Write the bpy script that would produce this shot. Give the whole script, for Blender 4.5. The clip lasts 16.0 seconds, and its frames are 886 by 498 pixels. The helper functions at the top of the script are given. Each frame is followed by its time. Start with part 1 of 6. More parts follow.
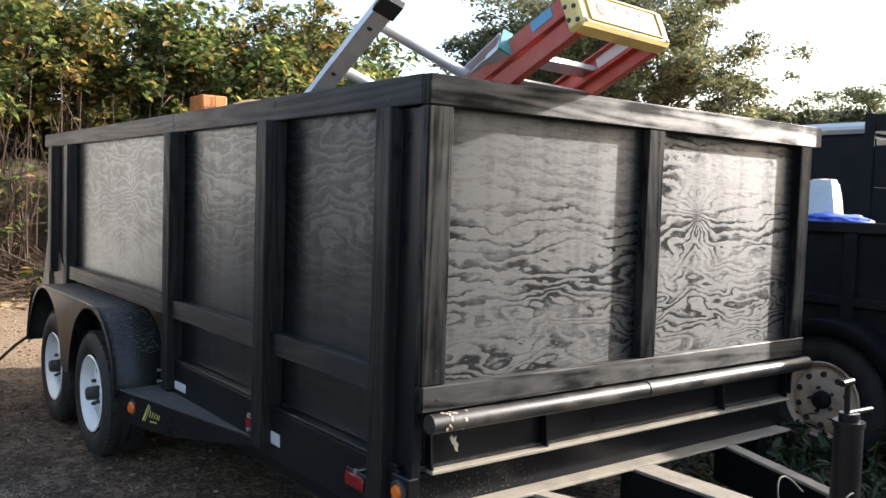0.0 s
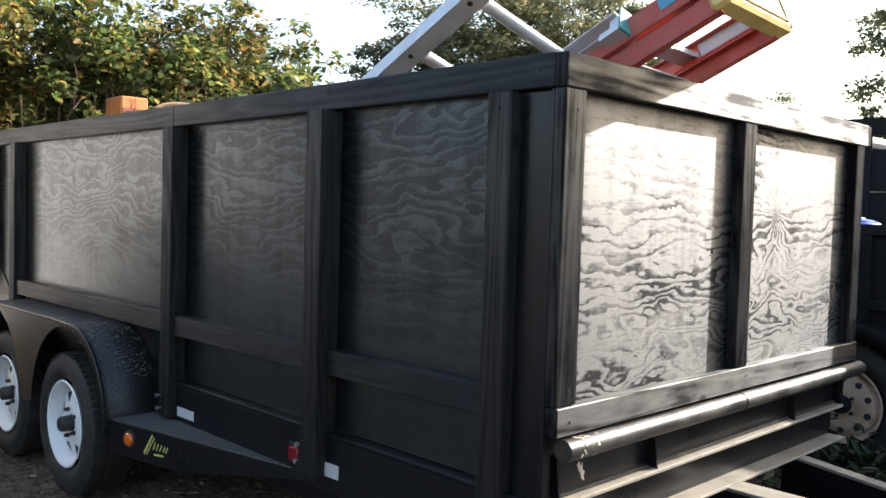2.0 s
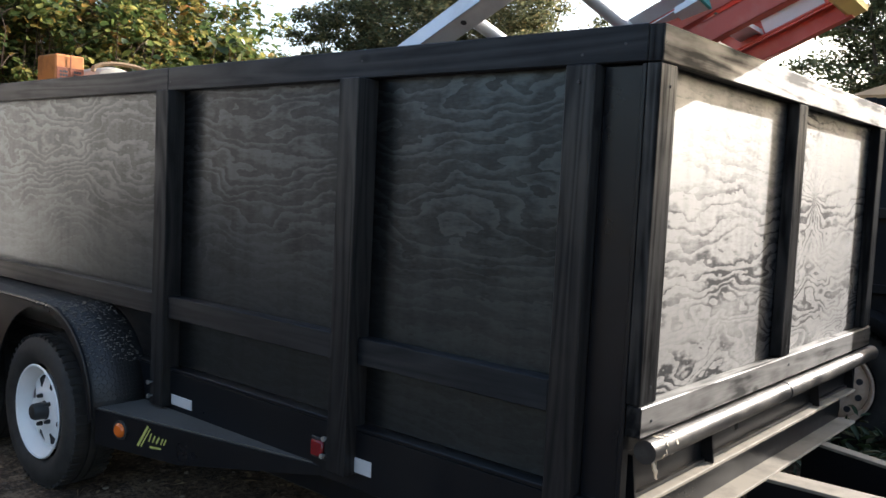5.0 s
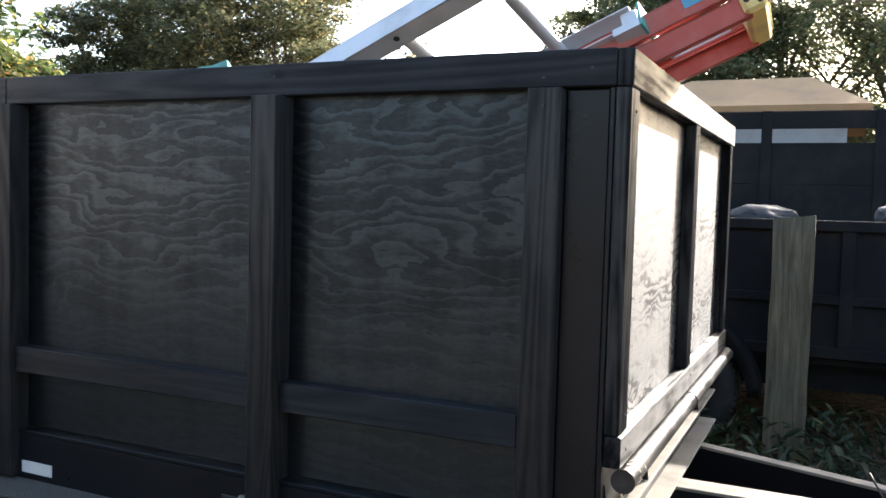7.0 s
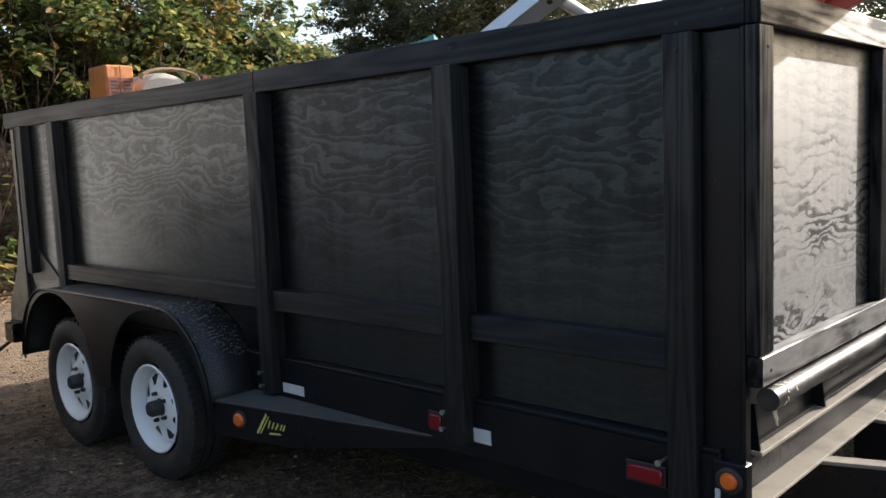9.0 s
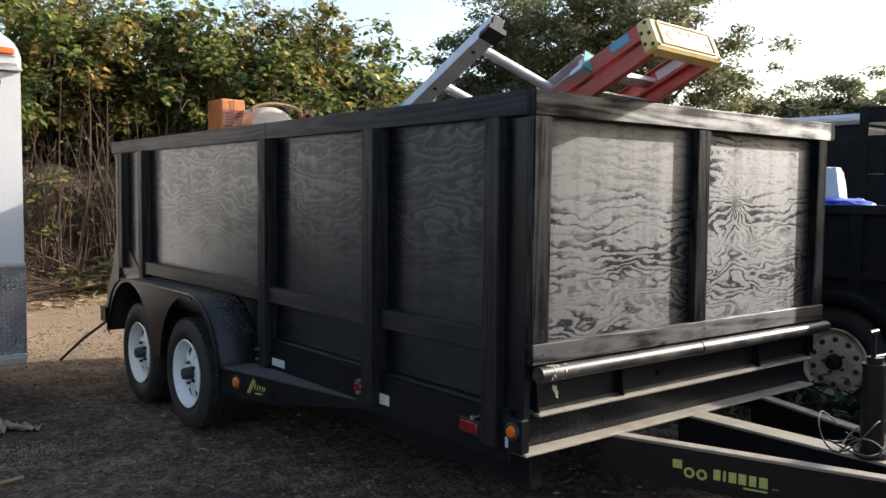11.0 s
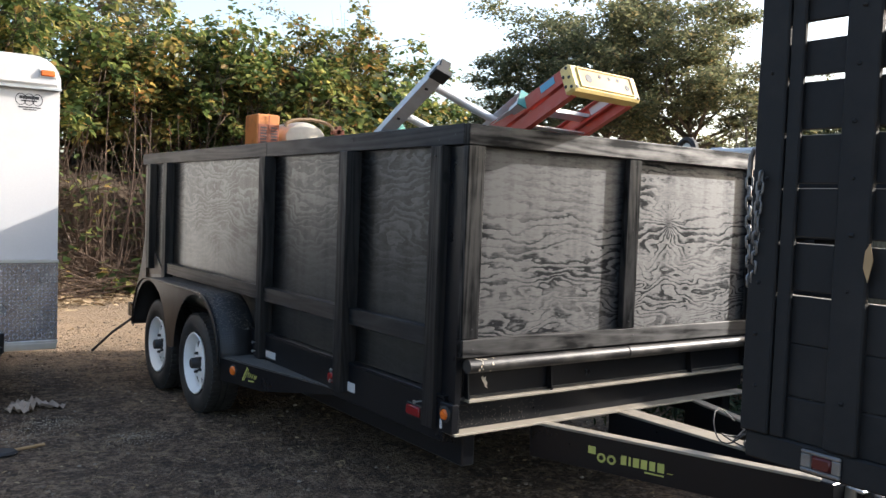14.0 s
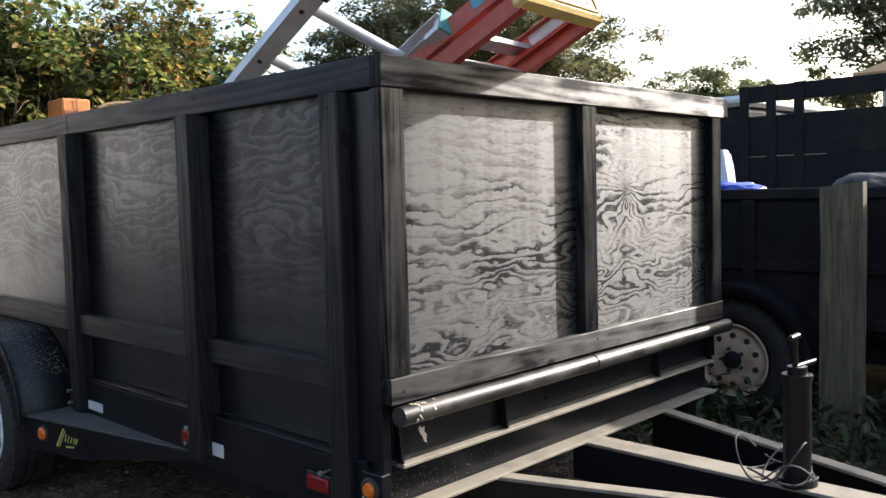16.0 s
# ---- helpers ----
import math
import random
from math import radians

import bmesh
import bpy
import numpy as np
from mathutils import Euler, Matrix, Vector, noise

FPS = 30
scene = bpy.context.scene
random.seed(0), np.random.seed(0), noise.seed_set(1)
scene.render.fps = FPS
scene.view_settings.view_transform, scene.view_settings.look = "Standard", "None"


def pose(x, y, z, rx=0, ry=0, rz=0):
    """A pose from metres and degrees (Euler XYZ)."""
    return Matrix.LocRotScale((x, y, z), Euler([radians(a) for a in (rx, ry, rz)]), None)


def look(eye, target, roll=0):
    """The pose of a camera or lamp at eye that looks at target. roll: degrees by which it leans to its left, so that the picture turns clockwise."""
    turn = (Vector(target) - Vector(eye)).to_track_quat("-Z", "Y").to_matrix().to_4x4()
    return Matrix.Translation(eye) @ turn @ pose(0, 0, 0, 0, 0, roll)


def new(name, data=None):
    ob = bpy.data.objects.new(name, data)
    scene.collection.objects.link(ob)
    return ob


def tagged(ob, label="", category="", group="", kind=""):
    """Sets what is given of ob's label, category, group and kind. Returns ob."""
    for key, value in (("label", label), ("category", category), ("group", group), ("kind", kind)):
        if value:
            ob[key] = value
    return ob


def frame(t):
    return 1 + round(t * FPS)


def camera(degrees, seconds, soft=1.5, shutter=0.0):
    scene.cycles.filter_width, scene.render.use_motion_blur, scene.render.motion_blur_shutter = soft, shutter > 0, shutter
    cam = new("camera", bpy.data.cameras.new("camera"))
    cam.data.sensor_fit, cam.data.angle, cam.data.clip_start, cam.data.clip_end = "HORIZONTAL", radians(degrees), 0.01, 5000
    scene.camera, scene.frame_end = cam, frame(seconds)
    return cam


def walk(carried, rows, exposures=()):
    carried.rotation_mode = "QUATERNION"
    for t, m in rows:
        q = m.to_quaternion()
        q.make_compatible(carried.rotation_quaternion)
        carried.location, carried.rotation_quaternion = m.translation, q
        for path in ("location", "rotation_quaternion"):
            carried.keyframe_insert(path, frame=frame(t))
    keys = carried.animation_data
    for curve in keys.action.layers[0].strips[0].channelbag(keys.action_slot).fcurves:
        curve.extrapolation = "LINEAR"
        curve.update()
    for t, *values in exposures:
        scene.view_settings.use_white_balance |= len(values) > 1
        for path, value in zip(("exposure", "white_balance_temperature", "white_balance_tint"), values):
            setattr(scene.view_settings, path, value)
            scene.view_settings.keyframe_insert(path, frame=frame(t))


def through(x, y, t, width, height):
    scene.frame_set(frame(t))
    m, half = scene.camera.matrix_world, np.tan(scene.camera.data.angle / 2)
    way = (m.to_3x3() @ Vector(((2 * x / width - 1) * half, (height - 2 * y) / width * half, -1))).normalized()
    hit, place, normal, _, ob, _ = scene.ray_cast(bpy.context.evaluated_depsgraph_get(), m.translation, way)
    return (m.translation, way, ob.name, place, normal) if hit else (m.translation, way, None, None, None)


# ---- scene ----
cam = camera(54.9, 16.0)
PATH = [
    (0, (-1.456, -1.998, 1.475), (-0.248, -0.409, 1.355), 1.9),
    (0.5, (-1.569, -1.902, 1.471), (-0.297, -0.364, 1.34), 1.9),
    (1, (-1.673, -1.796, 1.456), (-0.412, -0.249, 1.329), 1.7),
    (1.5, (-1.662, -1.549, 1.434), (-0.356, -0.038, 1.327), 0.6),
    (2, (-1.739, -1.338, 1.417), (-0.339, 0.087, 1.329), 1.7),
    (2.5, (-1.82, -1.174, 1.436), (-0.331, 0.159, 1.369), 2.2),
    (3, (-1.792, -1.132, 1.432), (-0.247, 0.134, 1.331), 1.6),
    (3.5, (-1.793, -1.141, 1.426), (-0.229, 0.098, 1.295), 2.2),
    (4, (-1.828, -1.123, 1.415), (-0.292, 0.15, 1.267), 2.7),
    (4.2, (-1.831, -1.112, 1.419), (-0.315, 0.182, 1.262), 2.8),
    (6.3, (-1.967, -0.487, 1.45), (-0.38, 0.725, 1.329), 1.5),
    (6.5, (-1.979, -0.441, 1.456), (-0.317, 0.665, 1.342), 1.9),
    (6.6, (-1.979, -0.428, 1.461), (-0.278, 0.621, 1.344), 1.8),
    (7, (-1.988, -0.445, 1.467), (-0.176, 0.394, 1.353), 1.6),
    (7.5, (-1.987, -0.517, 1.478), (-0.214, 0.401, 1.357), -0.3),
    (8, (-1.977, -0.586, 1.454), (-0.378, 0.604, 1.281), -1.8),
    (8.2, (-1.99, -0.602, 1.446), (-0.452, 0.665, 1.251), -2.2),
    (10.3, (-2.138, -1.712, 1.454), (-0.828, -0.205, 1.332), -0.1),
    (10.5, (-2.136, -1.856, 1.455), (-0.876, -0.306, 1.354), 0.5),
    (11, (-2.149, -2.191, 1.46), (-0.91, -0.626, 1.33), 0.6),
    (11.5, (-2.239, -2.518, 1.456), (-1.069, -0.903, 1.311), 1.8),
    (12, (-2.231, -2.756, 1.499), (-1.16, -1.073, 1.347), 1.3),
    (12.5, (-2.117, -2.928, 1.489), (-1.036, -1.252, 1.344), 0.2),
    (13, (-2.108, -2.995, 1.497), (-0.994, -1.339, 1.378), 0.4),
    (13.5, (-2.115, -2.974, 1.503), (-0.994, -1.32, 1.417), 1.1),
    (14, (-2.143, -2.879, 1.479), (-0.993, -1.246, 1.38), 2.2),
    (14.4, (-2.197, -2.759, 1.481), (-0.962, -1.195, 1.308), 1.4),
    (14.5, (-2.129, -2.711, 1.461), (-0.88, -1.16, 1.275), 0.9),
    (15, (-1.915, -2.431, 1.431), (-0.623, -0.921, 1.204), -1.3),
    (15.5, (-1.774, -2.137, 1.422), (-0.408, -0.685, 1.263), -0.6),
    (16, (-1.606, -1.78, 1.446), (-0.172, -0.392, 1.312), -1.5),
]
walk(cam, [(t, look(eye, target, roll)) for t, eye, target, roll in PATH], [(0.0, 1.18), (0.5, 1.25), (2.0, 1.22), (3.0, 0.82), (4.2, 0.68), (6.4, 1.6), (7.1, 1.4), (7.5, 0.95), (8.2, 0.5), (10.3, 0.65), (11.2, 0.62), (12.5, 0.97), (13.0, 1.07), (13.5, 1.0), (14.5, 0.9), (15.0, 1.35), (15.5, 1.25), (16.0, 0.88)])

# ---- light ----
SUN_DIR = Vector((3.3, -1.0, 1.6)).normalized()
SUN_EL = math.asin(SUN_DIR.z)
SUN_ROT = math.atan2(SUN_DIR.x, SUN_DIR.y)
world = bpy.data.worlds.new("sky")
scene.world = world
world.use_nodes = True
wn = world.node_tree
sky = wn.nodes.new("ShaderNodeTexSky")
sky.sky_type = "NISHITA"
sky.sun_disc = False
sky.sun_elevation, sky.sun_rotation = SUN_EL, SUN_ROT
sky.air_density, sky.dust_density, sky.ozone_density = 1.0, 3.0, 1.0
bg = wn.nodes["Background"]
bg.inputs["Strength"].default_value = 0.235
wn.links.new(sky.outputs["Color"], bg.inputs["Color"])
sun = new("sun", bpy.data.lights.new("sun", "SUN"))
sun.data.energy, sun.data.angle, sun.data.color = 5.0, radians(0.6), (1.0, 0.945, 0.895)
sun.matrix_world = look(SUN_DIR * 60, (0, 0, 0))

# ---- materials ----


def node(nt, kind, ins=None, **props):
    n = nt.nodes.new("ShaderNode" + kind)
    for k, v in props.items():
        setattr(n, k, v)
    for k, v in (ins or {}).items():
        if isinstance(v, bpy.types.NodeSocket):
            nt.links.new(v, n.inputs[k])
        else:
            n.inputs[k].default_value = v
    return n


def ramp(nt, fac, stops):
    n = node(nt, "ValToRGB", {"Fac": fac})
    e = n.color_ramp.elements
    while len(e) < len(stops):
        e.new(0.5)
    for s, (p, c) in zip(e, stops):
        s.position = p
        s.color = (c, c, c, 1) if isinstance(c, (int, float)) else (*c, 1)
    return n.outputs["Color"]


def blank(name):
    m = bpy.data.materials.new(name)
    m.use_nodes = True
    return m, m.node_tree, m.node_tree.nodes["Principled BSDF"]


def wire(nt, bsdf, color=None, rough=None, bump=None, strength=0.3, dist=0.002, **others):
    for key, v in (("Base Color", color), ("Roughness", rough)):
        if isinstance(v, bpy.types.NodeSocket):
            nt.links.new(v, bsdf.inputs[key])
        elif v is not None:
            bsdf.inputs[key].default_value = (*v, 1) if isinstance(v, tuple) else v
    if bump is not None:
        b = node(nt, "Bump", {"Height": bump, "Strength": strength, "Distance": dist})
        nt.links.new(b.outputs["Normal"], bsdf.inputs["Normal"])
    for k, v in others.items():
        bsdf.inputs[k.replace("_", " ")].default_value = v


def coords(nt, scale=(1, 1, 1), shift=None):
    tc = node(nt, "TexCoord")
    mp = node(nt, "Mapping", {"Vector": tc.outputs["Object"], "Scale": scale})
    if shift is not None:
        nt.links.new(shift, mp.inputs["Location"])
    return mp.outputs["Vector"]


def noise_of(nt, vec, scale, detail=4.0, rough=0.55, distortion=0.0):
    return node(nt, "TexNoise", {"Vector": vec, "Scale": scale, "Detail": detail, "Roughness": rough, "Distortion": distortion}).outputs["Fac"]


def maths(nt, op, a, b=0.0, c=0.0):
    return node(nt, "Math", {0: a, 1: b, 2: c}, operation=op).outputs[0]


def mixcol(nt, fac, a, b):
    n = node(nt, "Mix", {"Factor": fac}, data_type="RGBA")
    for key, v in ((6, a), (7, b)):
        if isinstance(v, bpy.types.NodeSocket):
            nt.links.new(v, n.inputs[key])
        else:
            n.inputs[key].default_value = (*v, 1)
    return n.outputs[2]


AXIS_SCALE = {"x": (0.22, 1, 1), "y": (1, 0.22, 1), "z": (1, 1, 0.22)}


def brushed(nt, b):
    """Gloss that spreads across the grain; the U of the map runs across it."""
    tg = node(nt, "Tangent", direction_type="UV_MAP", uv_map="grain")
    nt.links.new(tg.outputs[0], b.inputs["Tangent"])
    b.inputs["Anisotropic"].default_value = 0.70


def plywood(axis, knot=None, gloss=0.58, faint=0.10, lines=24.0, dull=0.62, dark=1.0):
    """Black stained rotary-cut plywood: contour lines of a warped field, calm or wild by height; a knot draws them into a star."""
    m, nt, b = blank("black_plywood_" + axis)
    along = {"x": 0, "y": 1}[axis]
    tc = node(nt, "TexCoord").outputs["Object"]
    xyz = node(nt, "SeparateXYZ", {0: tc})
    u, z = xyz.outputs[along], xyz.outputs[2]

    def field(su, sz, detail, rough=0.5, distortion=0.0, seed=0.0):
        vec = node(nt, "CombineXYZ", {"X": maths(nt, "MULTIPLY", u, su), "Y": seed, "Z": maths(nt, "MULTIPLY", z, sz)}).outputs[0]
        return maths(nt, "SUBTRACT", noise_of(nt, vec, 1.0, detail, rough, distortion), 0.5)

    broad, flame, ripple = field(1.5, 3.0, 1.0, 0.5, 0.3, 2.0), field(4.0, 11.0, 1.2, 0.45, 0.5, 5.0), field(15.0, 34.0, 2.0, 0.6, 0.0, 9.0)
    if knot:
        wild = ramp(nt, maths(nt, "MULTIPLY_ADD", broad, 0.35, maths(nt, "SUBTRACT", z, 0.8)), [(0.28, 0.95), (0.42, 0.60), (0.58, 0.22), (0.85, 0.22)])
    else:
        wild = ramp(nt, maths(nt, "SUBTRACT", z, 0.8), [(0.2, 0.25), (0.7, 0.55)])
    wild = maths(nt, "MULTIPLY", wild, 9.0 if knot else 7.0)
    level = maths(nt, "MULTIPLY", maths(nt, "SUBTRACT", z, knot[1] if knot else 1.3), lines)
    star = None
    if knot:
        du, dz = maths(nt, "SUBTRACT", u, knot[0]), maths(nt, "SUBTRACT", z, knot[1])
        far = maths(nt, "SQRT", maths(nt, "MULTIPLY_ADD", du, du, maths(nt, "MULTIPLY", dz, dz)))
        turn = maths(nt, "MULTIPLY", maths(nt, "ARCTAN2", dz, maths(nt, "ADD", maths(nt, "ABSOLUTE", du), 0.012)), 3.9)
        turn = maths(nt, "MULTIPLY_ADD", maths(nt, "ADD", broad, flame), 3.0, turn)
        near = maths(nt, "MULTIPLY", ramp(nt, maths(nt, "MULTIPLY_ADD", broad, 0.5, far), [(0.04, 1.0), (0.34, 0.0)]), maths(nt, "GREATER_THAN", u, 1.02))
        level = node(nt, "Mix", {0: near, 2: level, 3: turn}).outputs[0]
        star = maths(nt, "MULTIPLY", ramp(nt, far, [(0.0, 1.0), (0.05, 0.0)]), 0.5)
    level = maths(nt, "MULTIPLY_ADD", broad, 4.0 if knot else 9.0, level)
    level = maths(nt, "MULTIPLY_ADD", flame, wild, level)
    level = maths(nt, "MULTIPLY_ADD", ripple, 1.1, level)
    rings = maths(nt, "FRACT", level)
    patch = field(3.2, 9.0, 2.0, 0.55, 0.2, 14.0)
    gate = field(2.3, 6.0, 2.0, 0.55, 0.3, 23.0)
    if knot:
        low = ramp(nt, maths(nt, "MULTIPLY_ADD", broad, 0.25, maths(nt, "SUBTRACT", z, 0.9)), [(0.15, 0.06), (0.42, 0.04), (0.62, 0.0)])
        width = maths(nt, "ADD", maths(nt, "MULTIPLY_ADD", patch, 2.1, 0.14), low)
        weight = ramp(nt, maths(nt, "MULTIPLY_ADD", patch, 0.5, maths(nt, "SUBTRACT", z, 0.9)), [(0.55, 1.0), (0.64, 0.30)])
        right = maths(nt, "MULTIPLY", maths(nt, "GREATER_THAN", u, 1.02), node(nt, "Clamp", {0: maths(nt, "MULTIPLY_ADD", gate, 2.8, 0.42)}).outputs[0])
        weight = maths(nt, "MULTIPLY", maths(nt, "MAXIMUM", weight, right), node(nt, "Clamp", {0: maths(nt, "MULTIPLY_ADD", gate, 3.0, 0.72), 1: 0.12}).outputs[0])
        blur = 0.34
    else:
        width = maths(nt, "MULTIPLY_ADD", patch, 1.7, 0.44)
        weight = ramp(nt, maths(nt, "MULTIPLY_ADD", patch, 0.9, maths(nt, "SUBTRACT", z, 0.8)), [(0.25, 0.35), (0.55, 1.0)])
        blur = 0.45
    fine = noise_of(nt, coords(nt, tuple(0.09 if k < 1 else 1 for k in AXIS_SCALE[axis])), 150, 4, 0.68)
    specks = noise_of(nt, coords(nt, tuple(0.30 if k < 1 else 1 for k in AXIS_SCALE[axis])), 100, 3, 0.65)
    edge = maths(nt, "DIVIDE", maths(nt, "SUBTRACT", maths(nt, "MULTIPLY_ADD", maths(nt, "SUBTRACT", specks, 0.5), 0.45, rings), width), blur)
    vein = maths(nt, "MULTIPLY", maths(nt, "SUBTRACT", 1.0, node(nt, "Clamp", {0: edge}).outputs[0]), weight)
    if star is not None:
        vein = maths(nt, "MAXIMUM", vein, star)
    dash = ramp(nt, fine, [(0.32, 1.0), (0.42, 0.0)])
    stain = noise_of(nt, coords(nt, (5.0, 5.0, 0.22)), 2.2, 4, 0.6)
    soft = maths(nt, "MULTIPLY_ADD", vein, -0.80 if knot else -0.62, 0.84)
    soft = maths(nt, "MULTIPLY_ADD", dash, -0.30, soft)
    soft = maths(nt, "MULTIPLY_ADD", maths(nt, "SUBTRACT", specks, 0.5), 0.75, soft)
    soft = maths(nt, "MULTIPLY_ADD", maths(nt, "SUBTRACT", stain, 0.5), 0.9, soft)
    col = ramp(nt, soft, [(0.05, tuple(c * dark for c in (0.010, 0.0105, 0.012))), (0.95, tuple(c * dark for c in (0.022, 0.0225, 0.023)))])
    rough = maths(nt, "MULTIPLY_ADD", stain, -0.12, ramp(nt, soft, [(0.0, dull + (0.12 if knot else 0.0)), (1.0, dull - 0.08)]))
    wire(nt, b, col, rough, soft, 0.30, 0.0009)
    nt.links.new(ramp(nt, soft, [(0.1, faint), (0.9, gloss)]), b.inputs["Specular IOR Level"])
    # Side sheets take a bluer gloss tint, standing for the sky they reflect.
    b.inputs["Specular Tint"].default_value = (0.95, 0.97, 1.0, 1.0) if knot else (0.82, 0.95, 1.0, 1.0)
    brushed(nt, b)
    if not knot:
        b.inputs["Coat Weight"].default_value = 0.45
        b.inputs["Coat Roughness"].default_value = 0.34
        b.inputs["Coat Tint"].default_value = (0.85, 0.95, 1.0, 1.0)
    return m


def lumber(axis, tint=(0.020, 0.020, 0.0205), rough=0.52, gloss=0.8, figure=1.0):
    """Black stained softwood boards with straight grain along one axis."""
    m, nt, b = blank("black_lumber_" + axis)
    sc = tuple(s * (0.25 if s < 1 else 1) for s in AXIS_SCALE[axis])
    off = node(nt, "ObjectInfo").outputs["Random"]
    shift = node(nt, "CombineXYZ", {"X": maths(nt, "MULTIPLY", off, 7.0), "Y": maths(nt, "MULTIPLY", off, 13.0), "Z": maths(nt, "MULTIPLY", off, 5.0)}).outputs[0]
    v = coords(nt, sc, shift)
    field = noise_of(nt, v, 7.0, 2, 0.5, 0.5)
    rings = maths(nt, "PINGPONG", maths(nt, "MULTIPLY", field, 12.0), 0.5)
    fine = noise_of(nt, v, 160, 3, 0.6)
    g = maths(nt, "MULTIPLY_ADD", fine, 0.45, maths(nt, "MULTIPLY", rings, 1.1))
    blot = noise_of(nt, coords(nt, tuple(0.35 if k < 1 else 1 for k in AXIS_SCALE[axis]), shift), 11.0, 3, 0.6)
    g = maths(nt, "MULTIPLY_ADD", maths(nt, "SUBTRACT", blot, 0.52), 1.9 * figure, g)
    kn = node(nt, "TexVoronoi", {"Vector": coords(nt, tuple(0.55 if k < 1 else 1 for k in AXIS_SCALE[axis]), shift), "Scale": 5.5}).outputs["Distance"]
    g = maths(nt, "MULTIPLY", g, ramp(nt, kn, [(0.05, 0.1), (0.11, 1.0)]))
    lo = tuple(c * (1 - 0.5 * figure) for c in tint)
    col = ramp(nt, g, [(0.1, lo), (0.9, tint)])
    wire(nt, b, col, ramp(nt, g, [(0.0, rough + 0.12 * figure), (1.0, rough - 0.05)]), g, 0.4 * figure, 0.0010)
    brushed(nt, b)
    nt.links.new(ramp(nt, g, [(0.12, (1 - 0.92 * figure) * gloss), (0.75, gloss)]), b.inputs["Specular IOR Level"])
    return m


def painted(name, color, rough=0.4, wear=0.06, bump=0.12, metal=0.0, dirt=(0.09, 0.07, 0.05), dirtiness=0.35, scale=9.0):
    m, nt, b = blank(name)
    v = coords(nt)
    big = noise_of(nt, v, scale * 0.35, 5, 0.62)
    fine = noise_of(nt, v, scale * 14, 3, 0.6)
    f = ramp(nt, big, [(0.48, 0.0), (0.78, dirtiness)])
    var = mixcol(nt, maths(nt, "MULTIPLY", fine, 0.35), color, tuple(c * 0.72 for c in color))
    col = mixcol(nt, f, var, dirt)
    wire(nt, b, col, ramp(nt, big, [(0.25, max(0.04, rough - wear)), (0.8, min(1, rough + wear * 2))]), fine, bump, 0.001, Metallic=metal)
    return m


def old_timber():
    m, nt, b = blank("weathered_timber")
    v = coords(nt, (1, 1, 0.07))
    g = noise_of(nt, v, 38, 4, 0.65, 0.4)
    p = noise_of(nt, coords(nt), 6, 4, 0.6)
    col = ramp(nt, g, [(0.28, (0.060, 0.047, 0.029)), (0.52, (0.145, 0.118, 0.072)), (0.75, (0.26, 0.215, 0.135))])
    col = mixcol(nt, ramp(nt, p, [(0.48, 0.0), (0.7, 0.7)]), col, (0.12, 0.125, 0.085))
    wire(nt, b, col, 0.88, g, 0.8, 0.006)
    return m


def leafy(name, stops, rough=0.5, through=0.35):
    m, nt, b = blank(name)
    rnd = node(nt, "NewGeometry").outputs["Random Per Island"]
    col = ramp(nt, rnd, stops)
    wire(nt, b, col, rough)
    tr = node(nt, "BsdfTranslucent", {"Color": col})
    mx = node(nt, "MixShader", {0: through, 1: b.outputs[0], 2: tr.outputs[0]})
    nt.links.new(mx.outputs[0], nt.nodes["Material Output"].inputs["Surface"])
    return m


TIMBER = old_timber()
# PLY_Y: same plywood, coloured darker to stand for the side wall's shade.
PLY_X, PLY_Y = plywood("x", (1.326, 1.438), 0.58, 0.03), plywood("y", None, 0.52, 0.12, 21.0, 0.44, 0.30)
LUM_LOW = lumber("x", (0.014, 0.014, 0.0145), gloss=0.36)
# LUM_Y and LUM_Z: same boards tinted darker and bluer for the shaded, sky-lit side.
LUM_X, LUM_Y, LUM_Z = lumber("x", gloss=0.65), lumber("y", (0.0092, 0.0100, 0.0118), gloss=0.38, figure=0.5), lumber("z", (0.0105, 0.0114, 0.0130), gloss=0.50, figure=0.6)
LUM_STILE, LUM_END = lumber("z", (0.018, 0.018, 0.0185), gloss=0.5, figure=1.0), lumber("z", (0.012, 0.0125, 0.014), gloss=0.2, figure=1.0)
STEEL = painted("black_enamel_steel", (0.0062, 0.0070, 0.0090), 0.30, 0.07, 0.10, dirtiness=0.05)
STEEL_WORN = painted("dusty_black_steel", (0.030, 0.028, 0.026), 0.42, 0.10, 0.2, dirt=(0.30, 0.25, 0.19), dirtiness=0.55, scale=14)
PIPE = painted("black_gloss_pipe", (0.018, 0.017, 0.017), 0.36, 0.10, 0.30, dirt=(0.34, 0.30, 0.24), dirtiness=0.22, scale=20)
BARE_AND_LIT = painted("chipped_primer", (0.55, 0.47, 0.36), 0.6, dirtiness=0.5, scale=40)
# Flange tops are coloured pale to stand for the sun on black steel.
LIT_TOP = painted("dusty_flange_top", (0.30, 0.26, 0.20), 0.7, 0.08, 0.25, dirt=(0.05, 0.045, 0.04), dirtiness=0.6, scale=18)
WHITE_RIM = painted("white_wheel_enamel", (0.86, 0.86, 0.85), 0.32, 0.06, 0.05, dirtiness=0.10, scale=14)
OLD_RIM = painted("cream_rusty_wheel", (0.66, 0.50, 0.37), 0.6, 0.06, 0.2, dirt=(0.20, 0.09, 0.04), dirtiness=0.8, scale=26)
HUB_GREY = painted("grey_hub_steel", (0.030, 0.033, 0.034), 0.45, 0.06, 0.1, 0.2)
